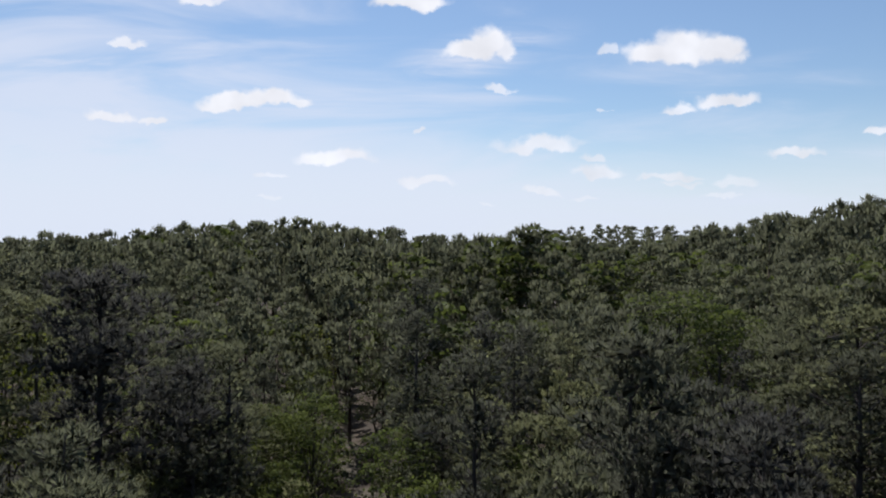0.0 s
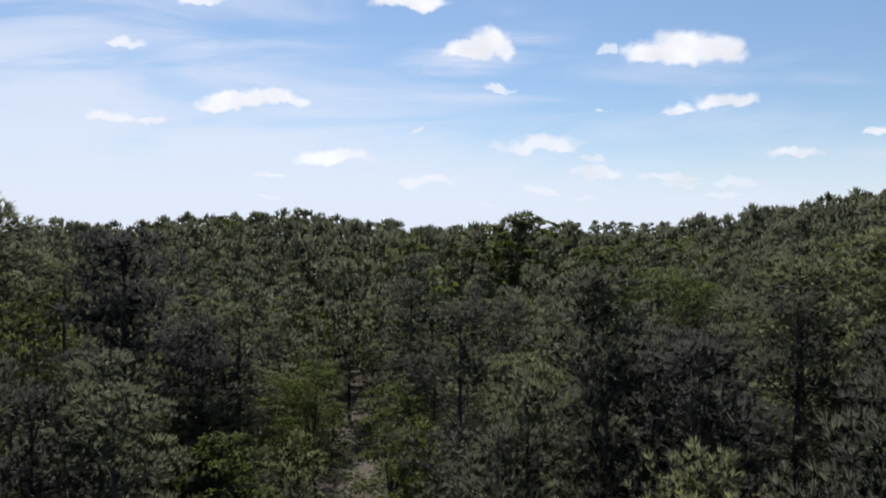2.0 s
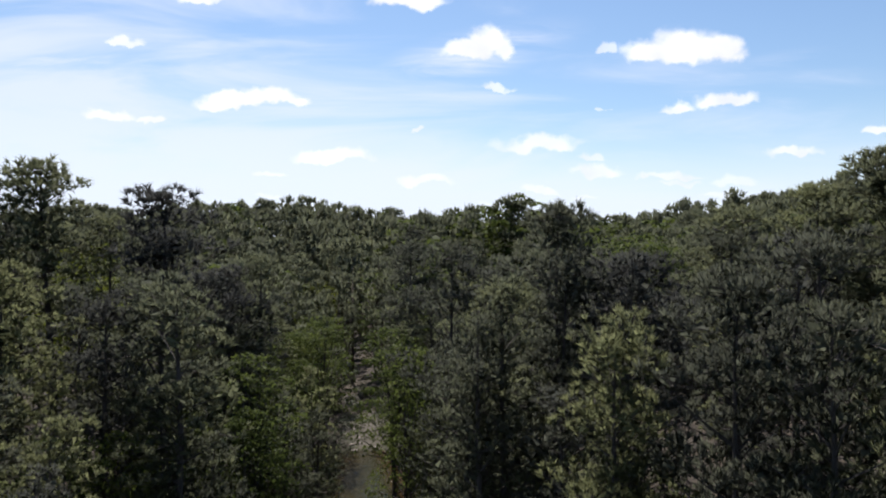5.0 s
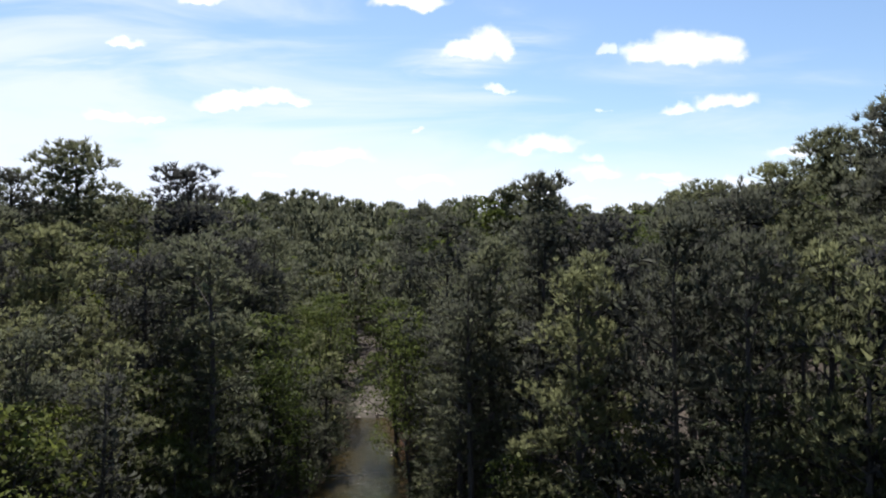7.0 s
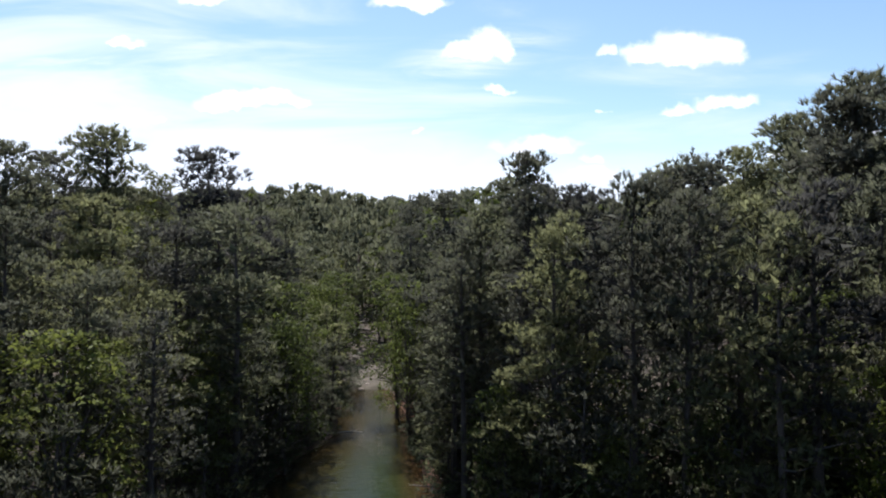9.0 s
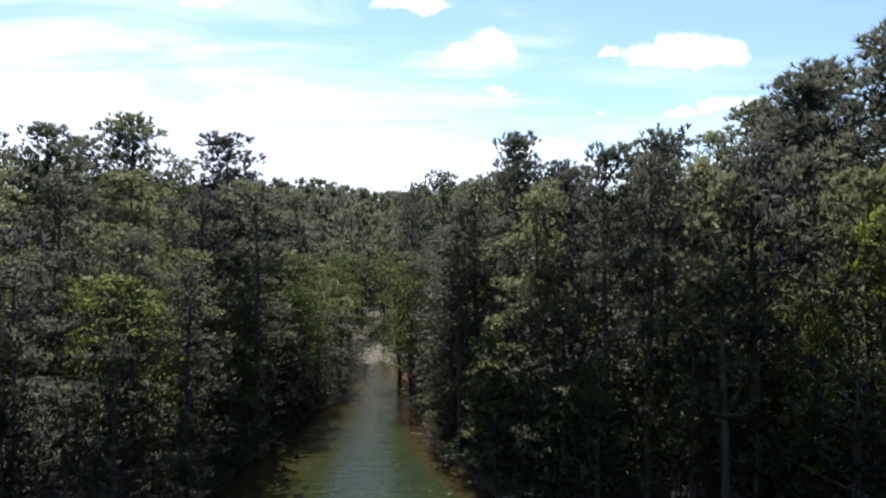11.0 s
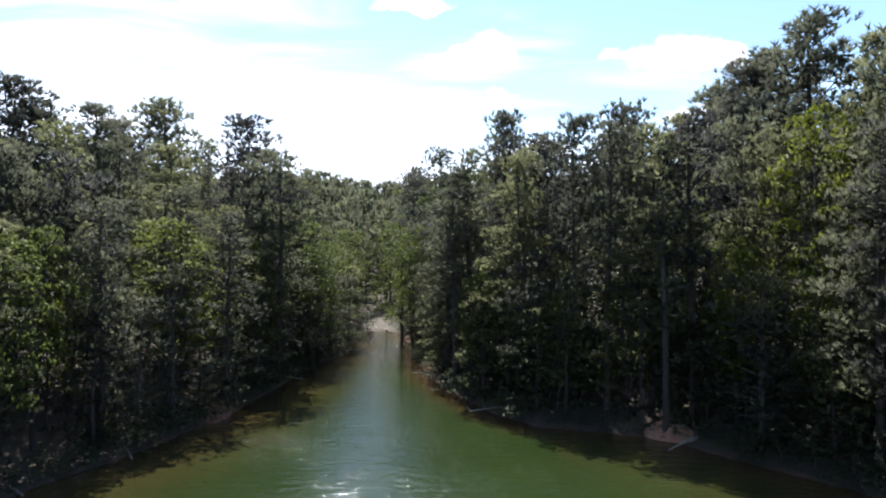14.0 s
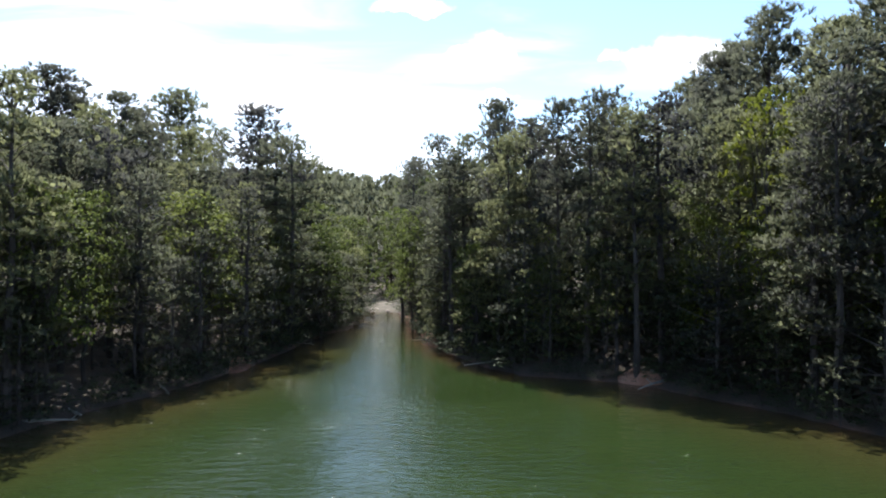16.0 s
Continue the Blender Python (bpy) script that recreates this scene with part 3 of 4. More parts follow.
def shape(kind, index):
    """The shapes, built once each on first use."""
    key = (kind, index)
    if key not in LIBRARY:
        if kind == "pine":        # full crown, well down the trunk
            s = pine_shapes(100 + index, (0.22, 0.30, 0.14, 0.26)[index], (3.2, 2.9, 3.4, 2.8)[index], (40, 36, 44, 38)[index], 14, 16, 0.43, 0.074, 0.3, 7, 1.2)
            LIBRARY[key] = ("pine_tree", s, NEEDLES, PINE_LABEL, "pine tree", 20.0)
        elif kind == "bare":      # high crown over a long bare trunk
            s = pine_shapes(200 + index, (0.44, 0.38, 0.50)[index], (3.0, 3.3, 2.9)[index], (42, 44, 40)[index], 16, 15, 0.50, 0.078, 0.5, 7, 1.25, 9)
            LIBRARY[key] = ("pine_tree", s, NEEDLES, PINE_BARE_LABEL, "pine tree", 20.0)
        elif kind == "back":      # the same trees farther in, with coarser sprays
            s = pine_shapes(300 + index, (0.30, 0.38, 0.26, 0.34)[index], (3.2, 3.0, 3.4, 2.9)[index], (32, 28, 34, 30)[index], 9, 9, 0.62, 0.145, 0.3, 5, 1.3, 6, 0.8, 0)
            LIBRARY[key] = ("pine_tree", s, NEEDLES, PINE_LABEL, "pine tree", 20.0)
        elif kind == "edge":      # branched nearly to the ground
            s = pine_shapes(350 + index, (0.06, 0.10)[index], (3.3, 3.0)[index], (46, 42)[index], 10, 15, 0.44, 0.070, 0.4, 5, 1.3, 0, 1.0, 8)
            LIBRARY[key] = ("pine_tree", s, NEEDLES, "young pine branched nearly to the ground on the bank", "pine tree", 20.0)
        elif kind == "low":       # small, leaning out over the water
            s = pine_shapes(370 + index, (0.07, 0.05)[index], (4.6, 4.2)[index], (34, 30)[index], 8, 9, 0.75, 0.16, 0.5, 5, 1.5, 0, 1.0, 0)
            LIBRARY[key] = ("pine_tree", s, NEEDLES, "low bushy pine overhanging the shaded bank", "pine tree", 20.0)
        elif kind in ("leafy", "yellow"):
            s = broadleaf_shapes(400 + index, 14.0, (4.0, 3.5, 4.4)[index], (0.25, 0.3, 0.22)[index], (64, 56, 70)[index], 52, 0.145)
            LIBRARY[key] = ("broadleaf_tree", s, LEAVES if kind == "leafy" else YELLOW_LEAVES, LEAFY_LABEL if kind == "leafy" else YELLOW_LABEL, "tree", 14.0)
        elif kind == "shrub":
            s = broadleaf_shapes(500 + index, 4.0, (1.9, 1.6, 2.2)[index], 0.08, 20, 22, 0.115, 4)
            LIBRARY[key] = ("shrub", s, SHRUB_LEAVES, SHRUB_LABEL, "shrub", 4.0)
        LIBRARY[key] = [*LIBRARY[key], None]
    return LIBRARY[key]


def plant(kind, index, x, y, top, wide=1.0, turn=None, group=""):
    """Stands a tree on the ground at (x, y) so that it reaches the height top."""
    entry = shape(kind, index)
    name, shapes, leaf, label, category, height, first = entry
    z = float(land_height(x, y)) - 0.05
    tall = (top - z) / height
    m = Matrix.LocRotScale((x, y, z), Euler((0, 0, random.uniform(0, 6.28) if turn is None else turn)), (tall ** 0.75 * wide, tall ** 0.75 * wide, tall))
    if first is None:
        ob = entry[6] = make_tree(name, shapes, leaf, label, category)
        ob.matrix_basis = m
    else:
        m0 = first.scale.copy()
        ob = copy_thing(first, m @ Matrix.Diagonal((1 / m0.x, 1 / m0.y, 1 / m0.z, 1)))
    if group:
        ob["group"] = group
    return ob


# trees that stand out: x, y, height of the top, width
LEFT_PINES = [
    (-28.6, 43.0, 28.6, 1.2), (-19.8, 41.4, 26.4, 1.2), (-30.3, 29.3, 25.2, 1.1), (-33.2, 19.6, 25.4, 1.2), (-30.9, 21.6, 23.3, 1.0),
    (-34.2, 42.2, 26.1, 1.2), (-25.2, 45.0, 24.4, 0.9), (-12.2, 23.6, 20.0, 1.15), (-14.2, 28.0, 20.9, 1.2), (-17.2, 27.0, 19.4, 1.0),
    (-16.2, 46.0, 20.4, 1.0), (-14.2, 47.6, 21.2, 1.0), (-14.8, 17.4, 15.2, 0.95), (-22.5, 26.0, 21.0, 1.1), (-22.0, 15.0, 19.5, 1.0), (-25.5, 13.0, 20.5, 1.1), (-22.5, 2.0, 17.5, 1.0), (-25.0, -3.5, 18.5, 1.0),
]
RIGHT_PINES = [
    (1.5, 36.4, 22.2, 0.9), (4.2, 24.6, 20.3, 1.0), (2.9, 22.6, 19.0, 0.9), (5.0, 35.0, 19.8, 1.0), (7.3, 28.2, 24.4, 1.0), (7.2, 24.8, 21.6, 0.8),
    (10.2, 23.0, 22.0, 1.1), (11.1, 12.6, 21.2, 0.8), (7.4, 15.2, 18.6, 1.0), (8.0, 16.6, 19.4, 0.9), (12.8, 10.2, 20.6, 0.9), (15.1, 15.0, 22.8, 1.05),
    (15.4, 8.6, 19.8, 1.0), (15.4, 5.8, 18.8, 0.9), (17.5, 6.8, 20.8, 1.15), (30.4, 35.0, 28.4, 1.2), (28.5, 24.2, 28.0, 1.2), (27.4, 12.0, 28.2, 1.25), (31.5, 26.0, 29.8, 1.2),
]
RIGHT_PINES_BEHIND = [
    (25.8, -0.6, 23.4, 1.0), (23.0, -5.6, 18.0, 0.95), (17.4, 21.3, 22.6, 1.1), (11.6, 27.0, 21.6, 1.0), (18.8, 33.0, 23.1, 1.2), (20.6, 36.2, 24.6, 1.2),
    # the pine at (22.6, 6.0) is added to shade the trees before it
    (23.5, 45.6, 25.0, 1.2), (27.8, 39.6, 26.4, 1.1), (22.5, 16.0, 21.5, 1.0), (22.6, 6.0, 19.0, 1.0), (-2.3, 58.0, 22.4, 1.0), (-2.4, 72.0, 25.0, 1.0), (31.0, 4.0, 27.0, 1.2),
]
LEAFY = [
    (-16.5, 10.6, 13.9, 1.05), (-11.6, 36.6, 15.1, 0.95), (-10.6, 31.8, 12.3, 0.75), (-11.4, 63.5, 15.0, 0.95), (-3.2, 50.5, 15.4, 0.95), (-1.4, 40.5, 15.0, 0.75),
    (-15.7, 87.0, 13.5, 1.0), (9.3, 83.0, 20.2, 1.1), (22.6, 71.0, 24.0, 1.2), (25.6, 67.5, 22.8, 1.1), (-12.0, 54.0, 12.0, 0.8), (-20.5, 7.0, 9.5, 0.8), (4.6, 16.6, 10.2, 0.6), (10.8, 17.4, 12.0, 0.7), (13.8, 8.4, 10.5, 0.55), (19.4, 5.2, 13.0, 0.5), (21.8, 0.6, 11.0, 0.55), (9.6, 10.6, 9.0, 0.5),
    (-14.0, 79.0, 12.5, 0.9), (-3.6, 77.0, 13.5, 0.9), (-9.0, 97.0, 13.0, 0.9),
]
YELLOWING = [(-28.2, 47.2, 22.9, 0.8), (23.2, 2.6, 20.2, 0.75), (-19.3, 105.0, 17.0, 0.9), (19.6, 4.2, 12.0, 0.5), (-20.3, 2.4, 9.0, 0.6)]
FAR_PINES = [
    (-28.5, 168.0, 33.6, 1.3), (-22.0, 198.0, 32.8, 1.2), (-40.5, 174.0, 33.2, 1.3), (-52.0, 170.0, 32.8, 1.3), (-60.0, 117.5, 29.6, 1.0), (12.0, 115.5, 30.9, 1.2),
    (-1.5, 129.0, 28.6, 1.1), (-12.7, 156.0, 27.4, 1.1), (106.0, 405.0, 40.0, 1.4), (67.0, 135.5, 33.2, 1.3), (54.0, 83.0, 32.2, 1.2), (120.0, 200.0, 41.0, 1.3), (48.6, 95.3, 26.6, 1.2), (-12.7, 99.5, 23.9, 1.0), (-26.6, 98.2, 23.6, 1.0),
]
LANDMARKS = np.array(LEFT_PINES + RIGHT_PINES + RIGHT_PINES_BEHIND + [k for k in LEAFY + YELLOWING if k[2] > 14] + FAR_PINES)


def canopy(x, y):
    """Height of the tree tops round a place, from the trees that stand out."""
    d = np.hypot(LANDMARKS[:, 0] - x, LANDMARKS[:, 1] - y)
    w = 1 / (d + 1.5) ** 3
    return float((w * LANDMARKS[:, 2]).sum() / w.sum())


rng = random.Random(7)
taken = []


def free(x, y, room):
    return all((x - a) ** 2 + (y - b) ** 2 > room * room for a, b in taken)


def hides(x, y, top):
    """Whether a tree here would stand in front of one of the broad-leaved trees that show from the water."""
    for a, b, high, wide in LEAFY + YELLOWING:
        near, far = math.hypot(x - 1.5, y + 28), math.hypot(a - 1.5, b + 28)
        if b < 66 and high > 10 and 0 < far - near < 14 and top > high - 6:
            if abs(math.atan2(x - 1.5, y + 28) - math.atan2(a - 1.5, b + 28)) * far < 3.6 * wide + 1.0:
                return True
    return False


for i, (x, y, top, wide) in enumerate(LEFT_PINES + RIGHT_PINES + RIGHT_PINES_BEHIND):
    kind = "edge" if x > 20 and y < 0 else "bare" if (i % 3 == 1 or top > 25) and along(LAKE + LAKE[:1], x, y) > 4.5 else "pine"
    plant(kind, i % {"bare": 3, "pine": 4, "edge": 2}[kind], x, y, top, wide, group="pines round the cove")
    taken.append((x, y))
for i, (x, y, top, wide) in enumerate(LEAFY):
    plant("leafy", i % 3, x, y, top, wide, group="broad-leaved trees round the cove")
    taken.append((x, y))
for i, (x, y, top, wide) in enumerate(YELLOWING):
    plant("yellow", i % 3, x, y, top, wide, group="broad-leaved trees round the cove")
    taken.append((x, y))

# the wood between them, on a loose grid
far_spots = []
y = -24.0
while y < 430:
    step = 4.6 if y < 80 else 6.0 if y < 200 else 14.0
    half = 0.63 * (y + (46 if y < 75 else 22 if y < 200 else 8)) + 8
    x = -half
    while x < half:
        px, py = x + rng.uniform(-0.42, 0.42) * step, y + rng.uniform(-0.42, 0.42) * step
        x += step
        if bool(in_lake(np.array(px), np.array(py))):
            continue
        d_shore, d_creek = float(along(LAKE + LAKE[:1], px, py)), float(along(CREEK, px, py))
        if d_shore < 0.9 or d_creek < (3.2 if py < 84 else 1.6) or not free(px, py, 2.6):
            continue
        if 4 < py < 72 and rng.random() < (0.70 if 3 < px < 21 and 8 < py < 34 else 0.60 if px > 18 and py < 34 else 0.06 if px < -8 else 0.24):
            continue          # gaps in the canopy
        low = rng.uniform(1.0, 4.5) if rng.random() < 0.5 else rng.uniform(4.5, 11.0)
        if px > 19 and py < 60:
            low *= 0.6        # the hillside stands full to its top
        top = canopy(px, py) - low
        if d_shore < 4:
            top = min(top, 19.5 - rng.uniform(0, 3.5))
        if top - float(land_height(px, py)) < 6:
            top = float(land_height(px, py)) + 6 + rng.uniform(0, 3)
        if py < 72 and hides(px, py, top):
            continue
        if py > 72 or abs(px) > 62:
            far_spots.append((px, py, canopy(px, py) + (rng.uniform(-1.7, 1.3) if py > 110 else rng.uniform(-4.0, 0.0))))
            continue
        if abs(px) > 0.62 * py + 28 and d_shore > 22 and rng.random() < 0.5:
            continue          # deep in the wood, behind the tall edge
        taken.append((px, py))
        if rng.random() < 0.16 and top < 21:
            plant("leafy", rng.randrange(3), px, py, min(top, 16.0), rng.uniform(0.7, 0.95), group="broad-leaved trees round the cove")
        elif d_shore < 7 and math.hypot(px, py + 20) < 60:
            plant(*rng.choice((("pine", 0), ("pine", 2), ("pine", 2), ("pine", 3))), px, py, top, rng.uniform(0.8, 1.1), group="pines round the cove")
        else:
            plant("back", rng.randrange(4), px, py, top, rng.uniform(0.8, 1.05), group="pines round the cove")
    y += step

# the edge of the wood stands close, with branches down to the bank
edge_trees = 0
for k in range(4000):
    if edge_trees >= 72:
        break
    px, py = rng.uniform(-32, 34), rng.uniform(-22, 66)
    d = float(along(LAKE + LAKE[:1], px, py))
    if bool(in_lake(np.array(px), np.array(py))) or not 0.4 < d < 9.5 or float(along(CREEK, px, py)) < 3.2 or not free(px, py, 2.3) or (3 < px < 20 and rng.random() < 0.75):
        continue
    top = min(canopy(px, py) - rng.uniform(1.5, 5.0), 15.5 + d * 0.6)
    if hides(px, py, top):
        continue
    taken.append((px, py))
    edge_trees += 1
    if rng.random() < 0.25:
        plant("leafy", rng.randrange(3), px, py, min(top, 13.0), rng.uniform(0.7, 0.9), group="broad-leaved trees round the cove")
    else:
        plant("edge", rng.randrange(2), px, py, top, rng.uniform(0.95, 1.25), group="pines round the cove")

# tall trees added on and behind the open water's banks, partly unseen, for shade
for x0, x1, y0, y1, most, shore in ((-38, -15, -22, 9, 26, 3.0), (18, 36, -16, 6, 16, 3.0), (-29, -17, -23, -3, 12, 1.2), (19, 34, -22, 0, 12, 1.2)):
    more = 0
    for k in range(900):
        px, py = rng.uniform(x0, x1), rng.uniform(y0, y1)
        d = float(along(LAKE + LAKE[:1], px, py))
        if more >= most or bool(in_lake(np.array(px), np.array(py))) or not shore < d < shore + (11 if shore > 2 else 3) or not free(px, py, 1.9):
            continue
        top = max(canopy(px, py) - rng.uniform(0, 2.5), 17.0)
        if hides(px, py, top):
            continue
        taken.append((px, py))
        more += 1
        plant("back" if shore > 2 else "pine", rng.randrange(4) if shore > 2 else 2, px, py, top, rng.uniform(0.95, 1.15), group="pines round the cove")

# far woods: one mesh of simpler trees
def far_woods():
    shapes, rows = [], random.Random(11)
    for i in range(8):
        near = i < 4
        g = far_crown(600 + i, (0.22, 0.32, 0.16, 0.28)[i % 4], (3.1, 2.8, 3.3, 3.0)[i % 4], 20 if near else 14, 38 if near else 24, 0.50 if near else 0.80)
        shapes.append((np.concatenate(g.v), np.array(g.f), np.concatenate(g.normals)))
    for i in range(4):
        near = i < 2
        w, g = broadleaf_shapes(620 + i, 20.0, 4.4, 0.35, 26 if near else 18, 18 if near else 10, 0.45 if near else 0.7, 3)
        q = np.array(g.f)
        shapes.append((np.concatenate(g.v), np.concatenate([q[:, :3], q[:, (0, 2, 3)]]), np.concatenate(g.normals)))
    vs, fs, mats, turned, n = [], [], [], [], 0
    spots = far_spots + [(x, y, z) for x, y, z, w in FAR_PINES]
    stems_v, stems_f = [], []
    for k, (x, y, top) in enumerate(spots):
        key = k >= len(far_spots)
        near = y < 125
        leafy = not key and rows.random() > 0.87
        i = (8 + rows.randrange(2) + (0 if near else 2)) if leafy else rows.randrange(4) + (0 if near or key else 4)
        v, f, rounded = shapes[i]
        z = float(land_height(x, y))
        tall = max(0.4, (top - z) / 20)
        wide = tall ** 0.7 * rows.uniform(1.0, 1.35)
        a = rows.uniform(0, 6.28)
        c, s = math.cos(a), math.sin(a)
        w = np.column_stack([x + wide * (c * v[:, 0] - s * v[:, 1]), y + wide * (s * v[:, 0] + c * v[:, 1]), z + tall * v[:, 2]])
        r = 0.22 * tall
        stem = np.array([(x - r, y - r, z - 0.5), (x + r, y - r, z - 0.5), (x, y + r, z - 0.5), (x, y, z + tall * 18)])
        turned += [np.column_stack([c * rounded[:, 0] - s * rounded[:, 1], s * rounded[:, 0] + c * rounded[:, 1], rounded[:, 2]]), norm(stem - np.array([x, y, z + 3]))]
        vs += [w, stem]
        fs += [f + n, np.array([(0, 1, 3), (1, 2, 3), (2, 0, 3)]) + n + len(w)]
        mats += [np.full(len(f), int(leafy)), np.full(3, 2)]
        n += len(w) + 4
    me = mesh_of("far_woods", np.concatenate(vs), np.concatenate(fs), [NEEDLES, LEAVES, BARK], np.concatenate(mats), smooth=True)
    me.normals_split_custom_set_from_vertices(np.concatenate(turned).tolist())
    return tagged(new("far_woods", me), "distant mixed pine woods running to the skyline", "woods", kind="stuff")


far_woods()

# low trees lean over the water all along, with shrubs between them at the foot of the wood
for line in (LEFT_SHORE, RIGHT_SHORE):
    pts = [p for p in line if p[1] > -22]
    for (ax, ay), (bx, by) in zip(pts[:-1], pts[1:]):
        l = math.hypot(bx - ax, by - ay)
        for spacing, kind in ((2.5, "low"), (1.25, "shrub")):
            n = max(1, int(l / spacing))
            for k in range(n):
                t, off = (k + rng.random()) / n, rng.uniform(0.5, 2.2) if kind == "low" else rng.uniform(0.0, 0.9)
                for sgn in (1, -1):       # whichever side is dry
                    x, y = ax + (bx - ax) * t + sgn * (by - ay) / l * off, ay + (by - ay) * t - sgn * (bx - ax) / l * off
                    if not bool(in_lake(np.array(x), np.array(y))):
                        break
                ground_z = float(land_height(x, y))
                if kind == "shrub":
                    plant("shrub", rng.randrange(3), x, y, ground_z + rng.uniform(0.8, 2.2), rng.uniform(1.3, 2.0), group="shrubs on the bank")
                elif y < 50 and not (y > 20 and x > -2 and rng.random() < 0.5):
                    plant("low", rng.randrange(2), x, y, ground_z + rng.uniform(6.0, 11.5), rng.uniform(0.9, 1.2), group="low pines on the bank")
under = 0
while under < 190:
    x, y = (rng.uniform(-34, 36), rng.uniform(-18, 72)) if under < 90 else (rng.uniform(4, 30), rng.uniform(-6, 22))
    d = float(along(LAKE + LAKE[:1], x, y))
    if bool(in_lake(np.array(x), np.array(y))) or not 2.2 < d < 16 or float(along(CREEK, x, y)) < 3.2 or abs(x - 1) > 0.63 * (y + 46) + 4:
        continue
    plant("shrub", rng.randrange(3), x, y, float(land_height(x, y)) + rng.uniform(3.0, 7.0), rng.uniform(1.0, 1.5), group="shrubs under the pines")
    under += 1

for k in range(60):
    x, y = rng.uniform(-30, 36), rng.uniform(56, 84)
    if min(float(along(CREEK, x, y)), float(along(LAKE + LAKE[:1], x, y))) < 3.2 or bool(in_lake(np.array(x), np.array(y))):
        continue
    plant("shrub", rng.randrange(3), x, y, float(land_height(x, y)) + rng.uniform(4.0, 8.0), rng.uniform(1.1, 1.5), group="shrubs under the pines")

# low growth round the mouth of the creek
for k in range(26):
    y = rng.uniform(68, 92)
    x = float(np.interp(y, [64, 72, 82, 92], [-7.3, -7.8, -9.5, -12.5])) + rng.choice((-1, 1)) * rng.uniform(1.6, 4.0)
    plant("shrub", rng.randrange(3), x, y, float(land_height(x, y)) + rng.uniform(0.9, 2.6), rng.uniform(1.1, 1.6), group="shrubs on the bank")

# ---- shore details ----
def lumpy_stone(seed, sx, sy, sz):
    """A rounded, uneven stone."""
    bm = bmesh.new()
    bmesh.ops.create_icosphere(bm, subdivisions=2, radius=1.0)
    for vert in bm.verts:
        d = vert.co.normalized()
        k = 1 + 0.28 * noise.noise(d * 1.3 + Vector((seed * 3.1, 0, 0))) + 0.10 * noise.noise(d * 3.5 + Vector((0, seed * 1.7, 0)))
        vert.co = Vector((d.x * sx * k, d.y * sy * k, max(d.z, -0.35) * sz * k))
    me = bpy.data.meshes.new("stone")
    bm.to_mesh(me)
    bm.free()
    me.materials.append(STONE)
    me.polygons.foreach_set("use_smooth", np.ones(len(me.polygons), dtype=bool))
    return me


def surface(x, y):
    return max(float(land_height(x, y)), -0.05)


STONES = [lumpy_stone(i, 0.45, 0.36, 0.26) for i in range(4)]
for i in range(34):
    if i < 16:
        x, y = rng.uniform(-10.2, -5.2), rng.uniform(65.5, 76)
    elif i < 26:
        y = rng.uniform(24, 40)
        x = float(np.interp(y, [26.5, 35, 44], [1.0, -0.3, -1.0])) + rng.uniform(-0.2, 0.7)
    else:
        x, y = rng.uniform(15.4, 17.4), rng.uniform(5.6, 7.4)
    k = rng.uniform(0.4, 1.1)
    if bool(in_lake(np.array(x), np.array(y))) and i >= 16:
        x += 0.7
    ob = tagged(new("stone", STONES[i % 4]), "pale rounded stone lying at the water's edge", "stone", "stones on the shore")
    ob.matrix_world = Matrix.LocRotScale((x, y, surface(x, y) + 0.04), Euler((0, 0, rng.uniform(0, 6.28))), (k, k * rng.uniform(0.8, 1.3), k))


def mound(name, cx, cy, rx, ry, turn, rise, mat, label, category):
    """A low uneven bank of sand or clay that runs out into the ground round it."""
    n = 22
    verts, faces = [], []
    for j in range(n + 1):
        for i in range(n + 1):
            a, b = i / n * 2 - 1, j / n * 2 - 1
            x = cx + rx * a * math.cos(turn) - ry * b * math.sin(turn)
            y = cy + rx * a * math.sin(turn) + ry * b * math.cos(turn)
            r = math.hypot(a, b) + 0.25 * noise.noise(Vector((x * 0.6, y * 0.6, 3.0)))
            up = rise * max(-0.6, 1 - r * r) * (1 + 0.4 * noise.noise(Vector((x * 1.8, y * 1.8, 0.0))))
            verts.append((x, y, float(land_height(x, y)) + up + 0.03))
    for j in range(n):
        for i in range(n):
            k = j * (n + 1) + i
            faces.append((k, k + 1, k + n + 2, k + n + 1))
    return tagged(new(name, mesh_of(name, np.array(verts), faces, [mat], smooth=True)), label, category, kind="structure")


SAND = rough_surface("river_sand", [(0.0, (0.036, 0.030, 0.020)), (0.5, (0.070, 0.058, 0.040)), (1.0, (0.120, 0.102, 0.074))], 0.7, 8.0, 0.95, 0.5)
mound("sandbar", -7.6, 73.0, 3.1, 8.5, 0.14, 0.28, SAND, "pale sandbar where the creek meets the lake", "sandbar")
mound("sandbar", -11.4, 88.0, 1.2, 4.0, 0.28, 0.2, SAND, "pale sand in the bed of the narrow creek", "sandbar")
mound("clay_bank", 0.7, 30.5, 0.55, 6.0, 0.13, 0.55, CLAY, "bare red clay bank at the water's edge", "bank")
mound("clay_bank", -2.0, 54.5, 0.9, 4.0, 0.2, 0.5, CLAY, "bare red clay bank at the water's edge", "bank")
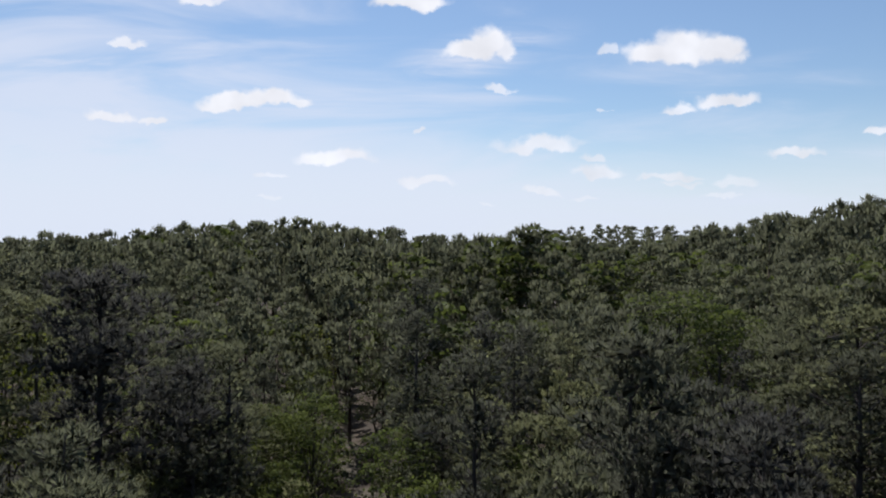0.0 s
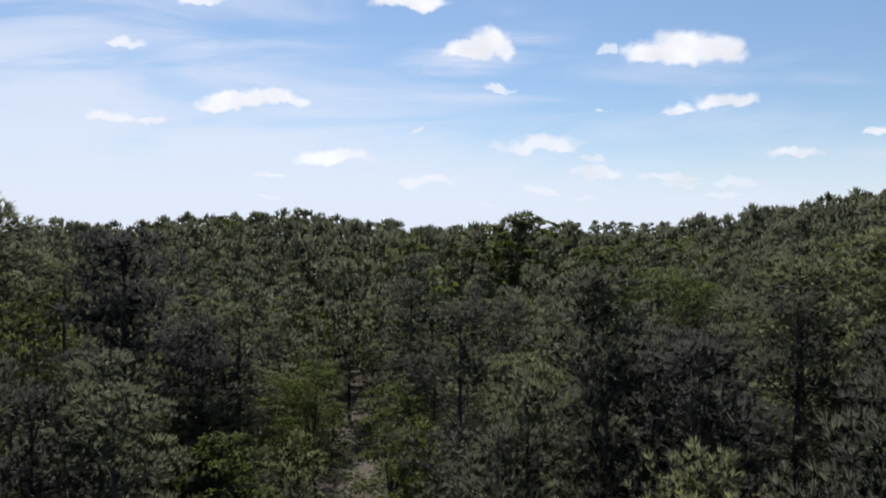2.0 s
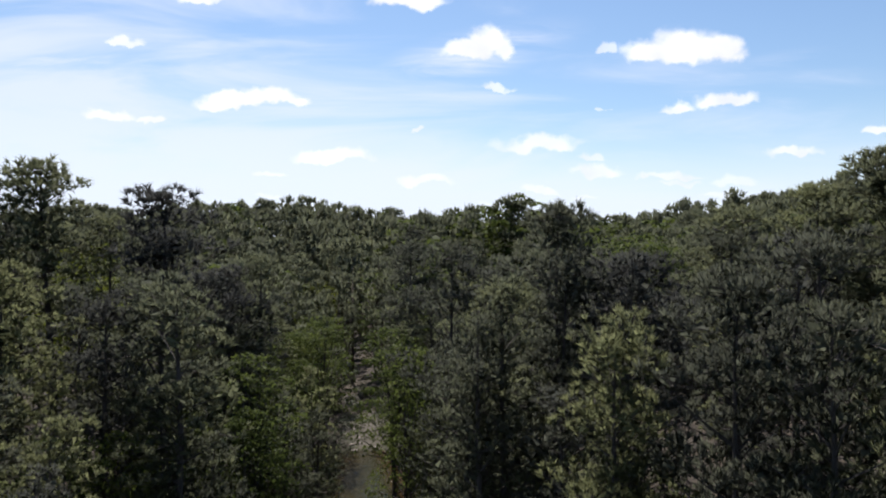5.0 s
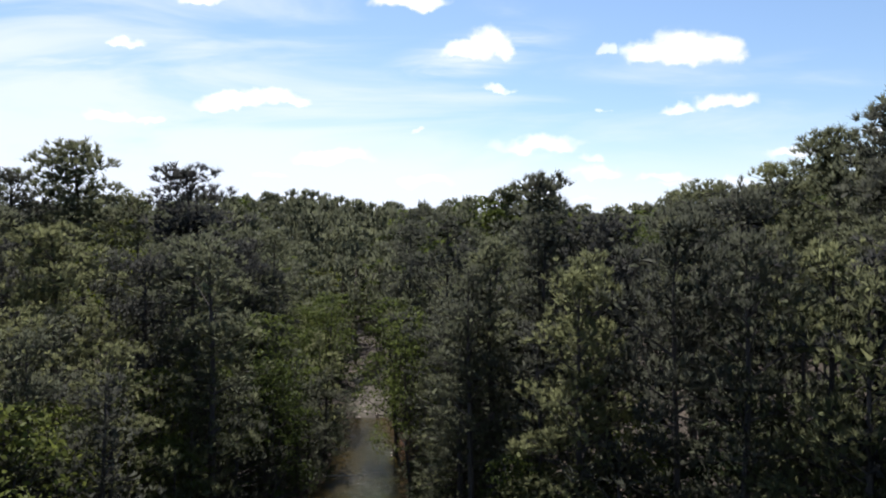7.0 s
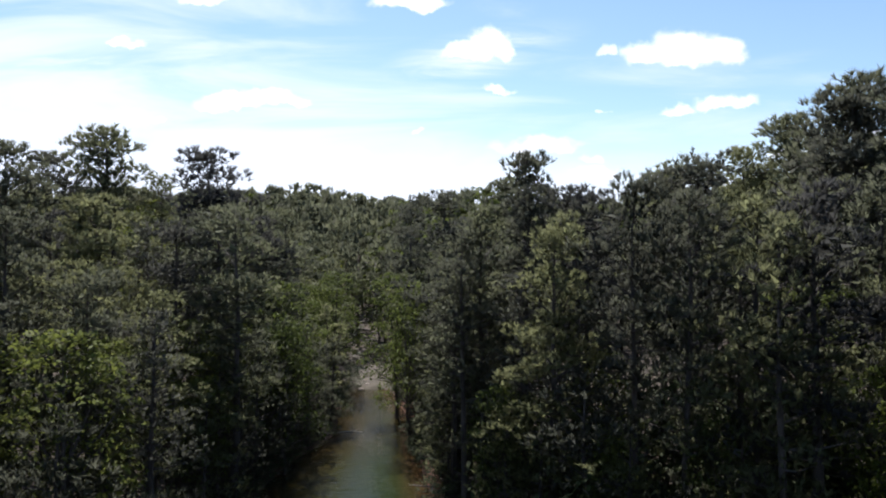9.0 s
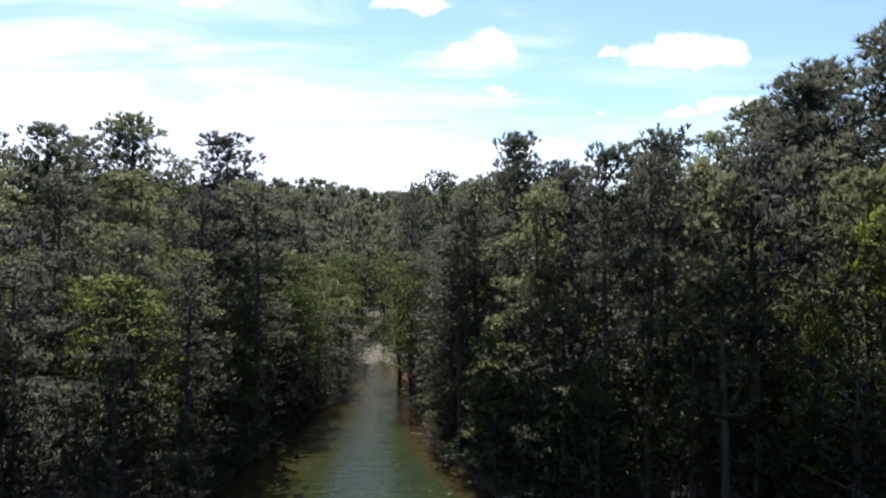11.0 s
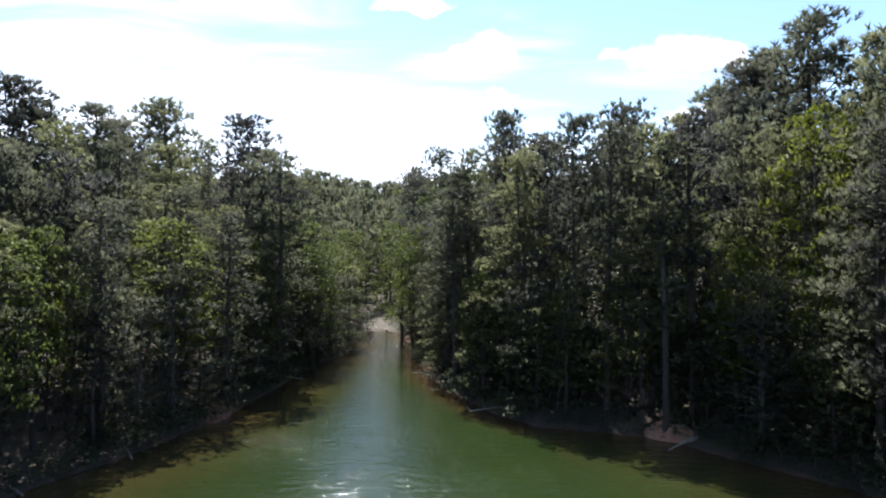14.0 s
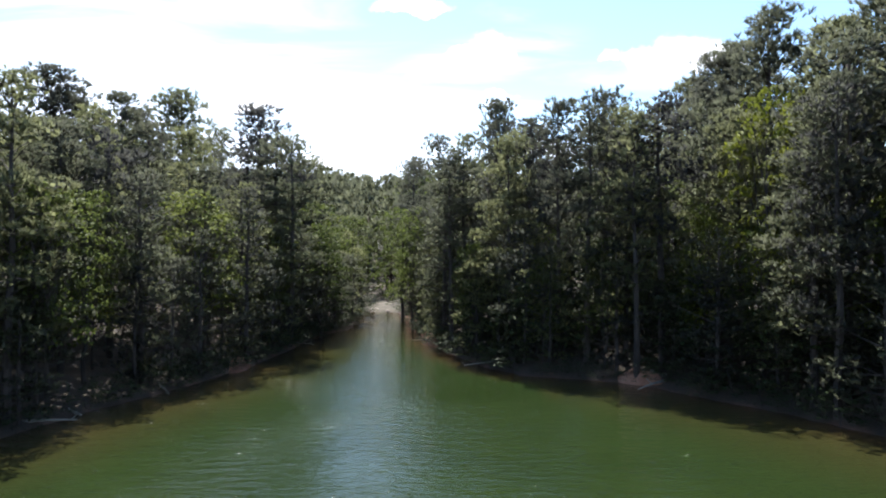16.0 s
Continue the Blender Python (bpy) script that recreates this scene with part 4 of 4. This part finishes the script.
mound("clay_bank", 15.6, 5.9, 1.7, 0.8, -0.7, 0.8, CLAY, "crumbling pink clay scar under the trees", "bank")
mound("clay_bank", -13.4, 11.5, 0.8, 3.0, 0.2, 0.35, CLAY, "low red clay bank in the shade", "bank")


def fallen_log(x, y, z, length, radius, turn, tilt, stubs):
    """A bleached, tapered trunk with broken side branches, lying at the shore."""
    root = tagged(new("fallen_log"), "bleached fallen log lying half in the water", "log", "driftwood on the shore")
    soup = Soup()
    bend = rng.uniform(-0.12, 0.12)
    pts = [(length * t, bend * length * t * t, 0.06 * length * math.sin(t * 3) * 0.3) for t in np.linspace(0, 1, 7)]
    soup.tube(pts, np.linspace(radius, radius * 0.35, 7), 7)
    part("trunk", soup.mesh("log_trunk", DRIFTWOOD), root)
    for i in range(stubs):
        t = rng.uniform(0.3, 0.95)
        p = np.array([length * t, bend * length * t * t, 0])
        d = np.array([0.6, rng.choice((-1, 1)) * rng.uniform(0.3, 0.9), rng.uniform(0.2, 0.9)]) * rng.uniform(0.3, 0.8) * length * 0.3
        side = Soup()
        side.tube([p, p + d * 0.5, p + d + np.array([0, 0, 0.08])], [radius * 0.4, radius * 0.28, radius * 0.1], 5)
        part("branch", side.mesh("log_branch", DRIFTWOOD), root)
    root.matrix_world = pose(x, y, z, 0, -tilt, turn)


fallen_log(-9.4, 43.2, 0.25, 3.6, 0.10, -8, 4, 3)
fallen_log(-20.6, -2.6, 0.25, 4.2, 0.16, -35, -2, 2)
fallen_log(-14.6, 11.2, 0.30, 2.6, 0.10, 40, -3, 2)
fallen_log(-16.8, 3.6, 0.35, 3.4, 0.12, -50, -4, 2)
fallen_log(-12.6, 26.5, 0.25, 2.8, 0.09, -30, -2, 3)
fallen_log(-19.6, -7.5, 0.25, 3.0, 0.11, 20, -2, 1)
fallen_log(1.8, 27.5, 0.35, 3.0, 0.09, 160, -3, 2)
fallen_log(6.2, 13.4, 0.35, 2.6, 0.08, 200, -4, 2)
fallen_log(17.0, 4.6, 0.45, 3.0, 0.10, 215, -5, 2)
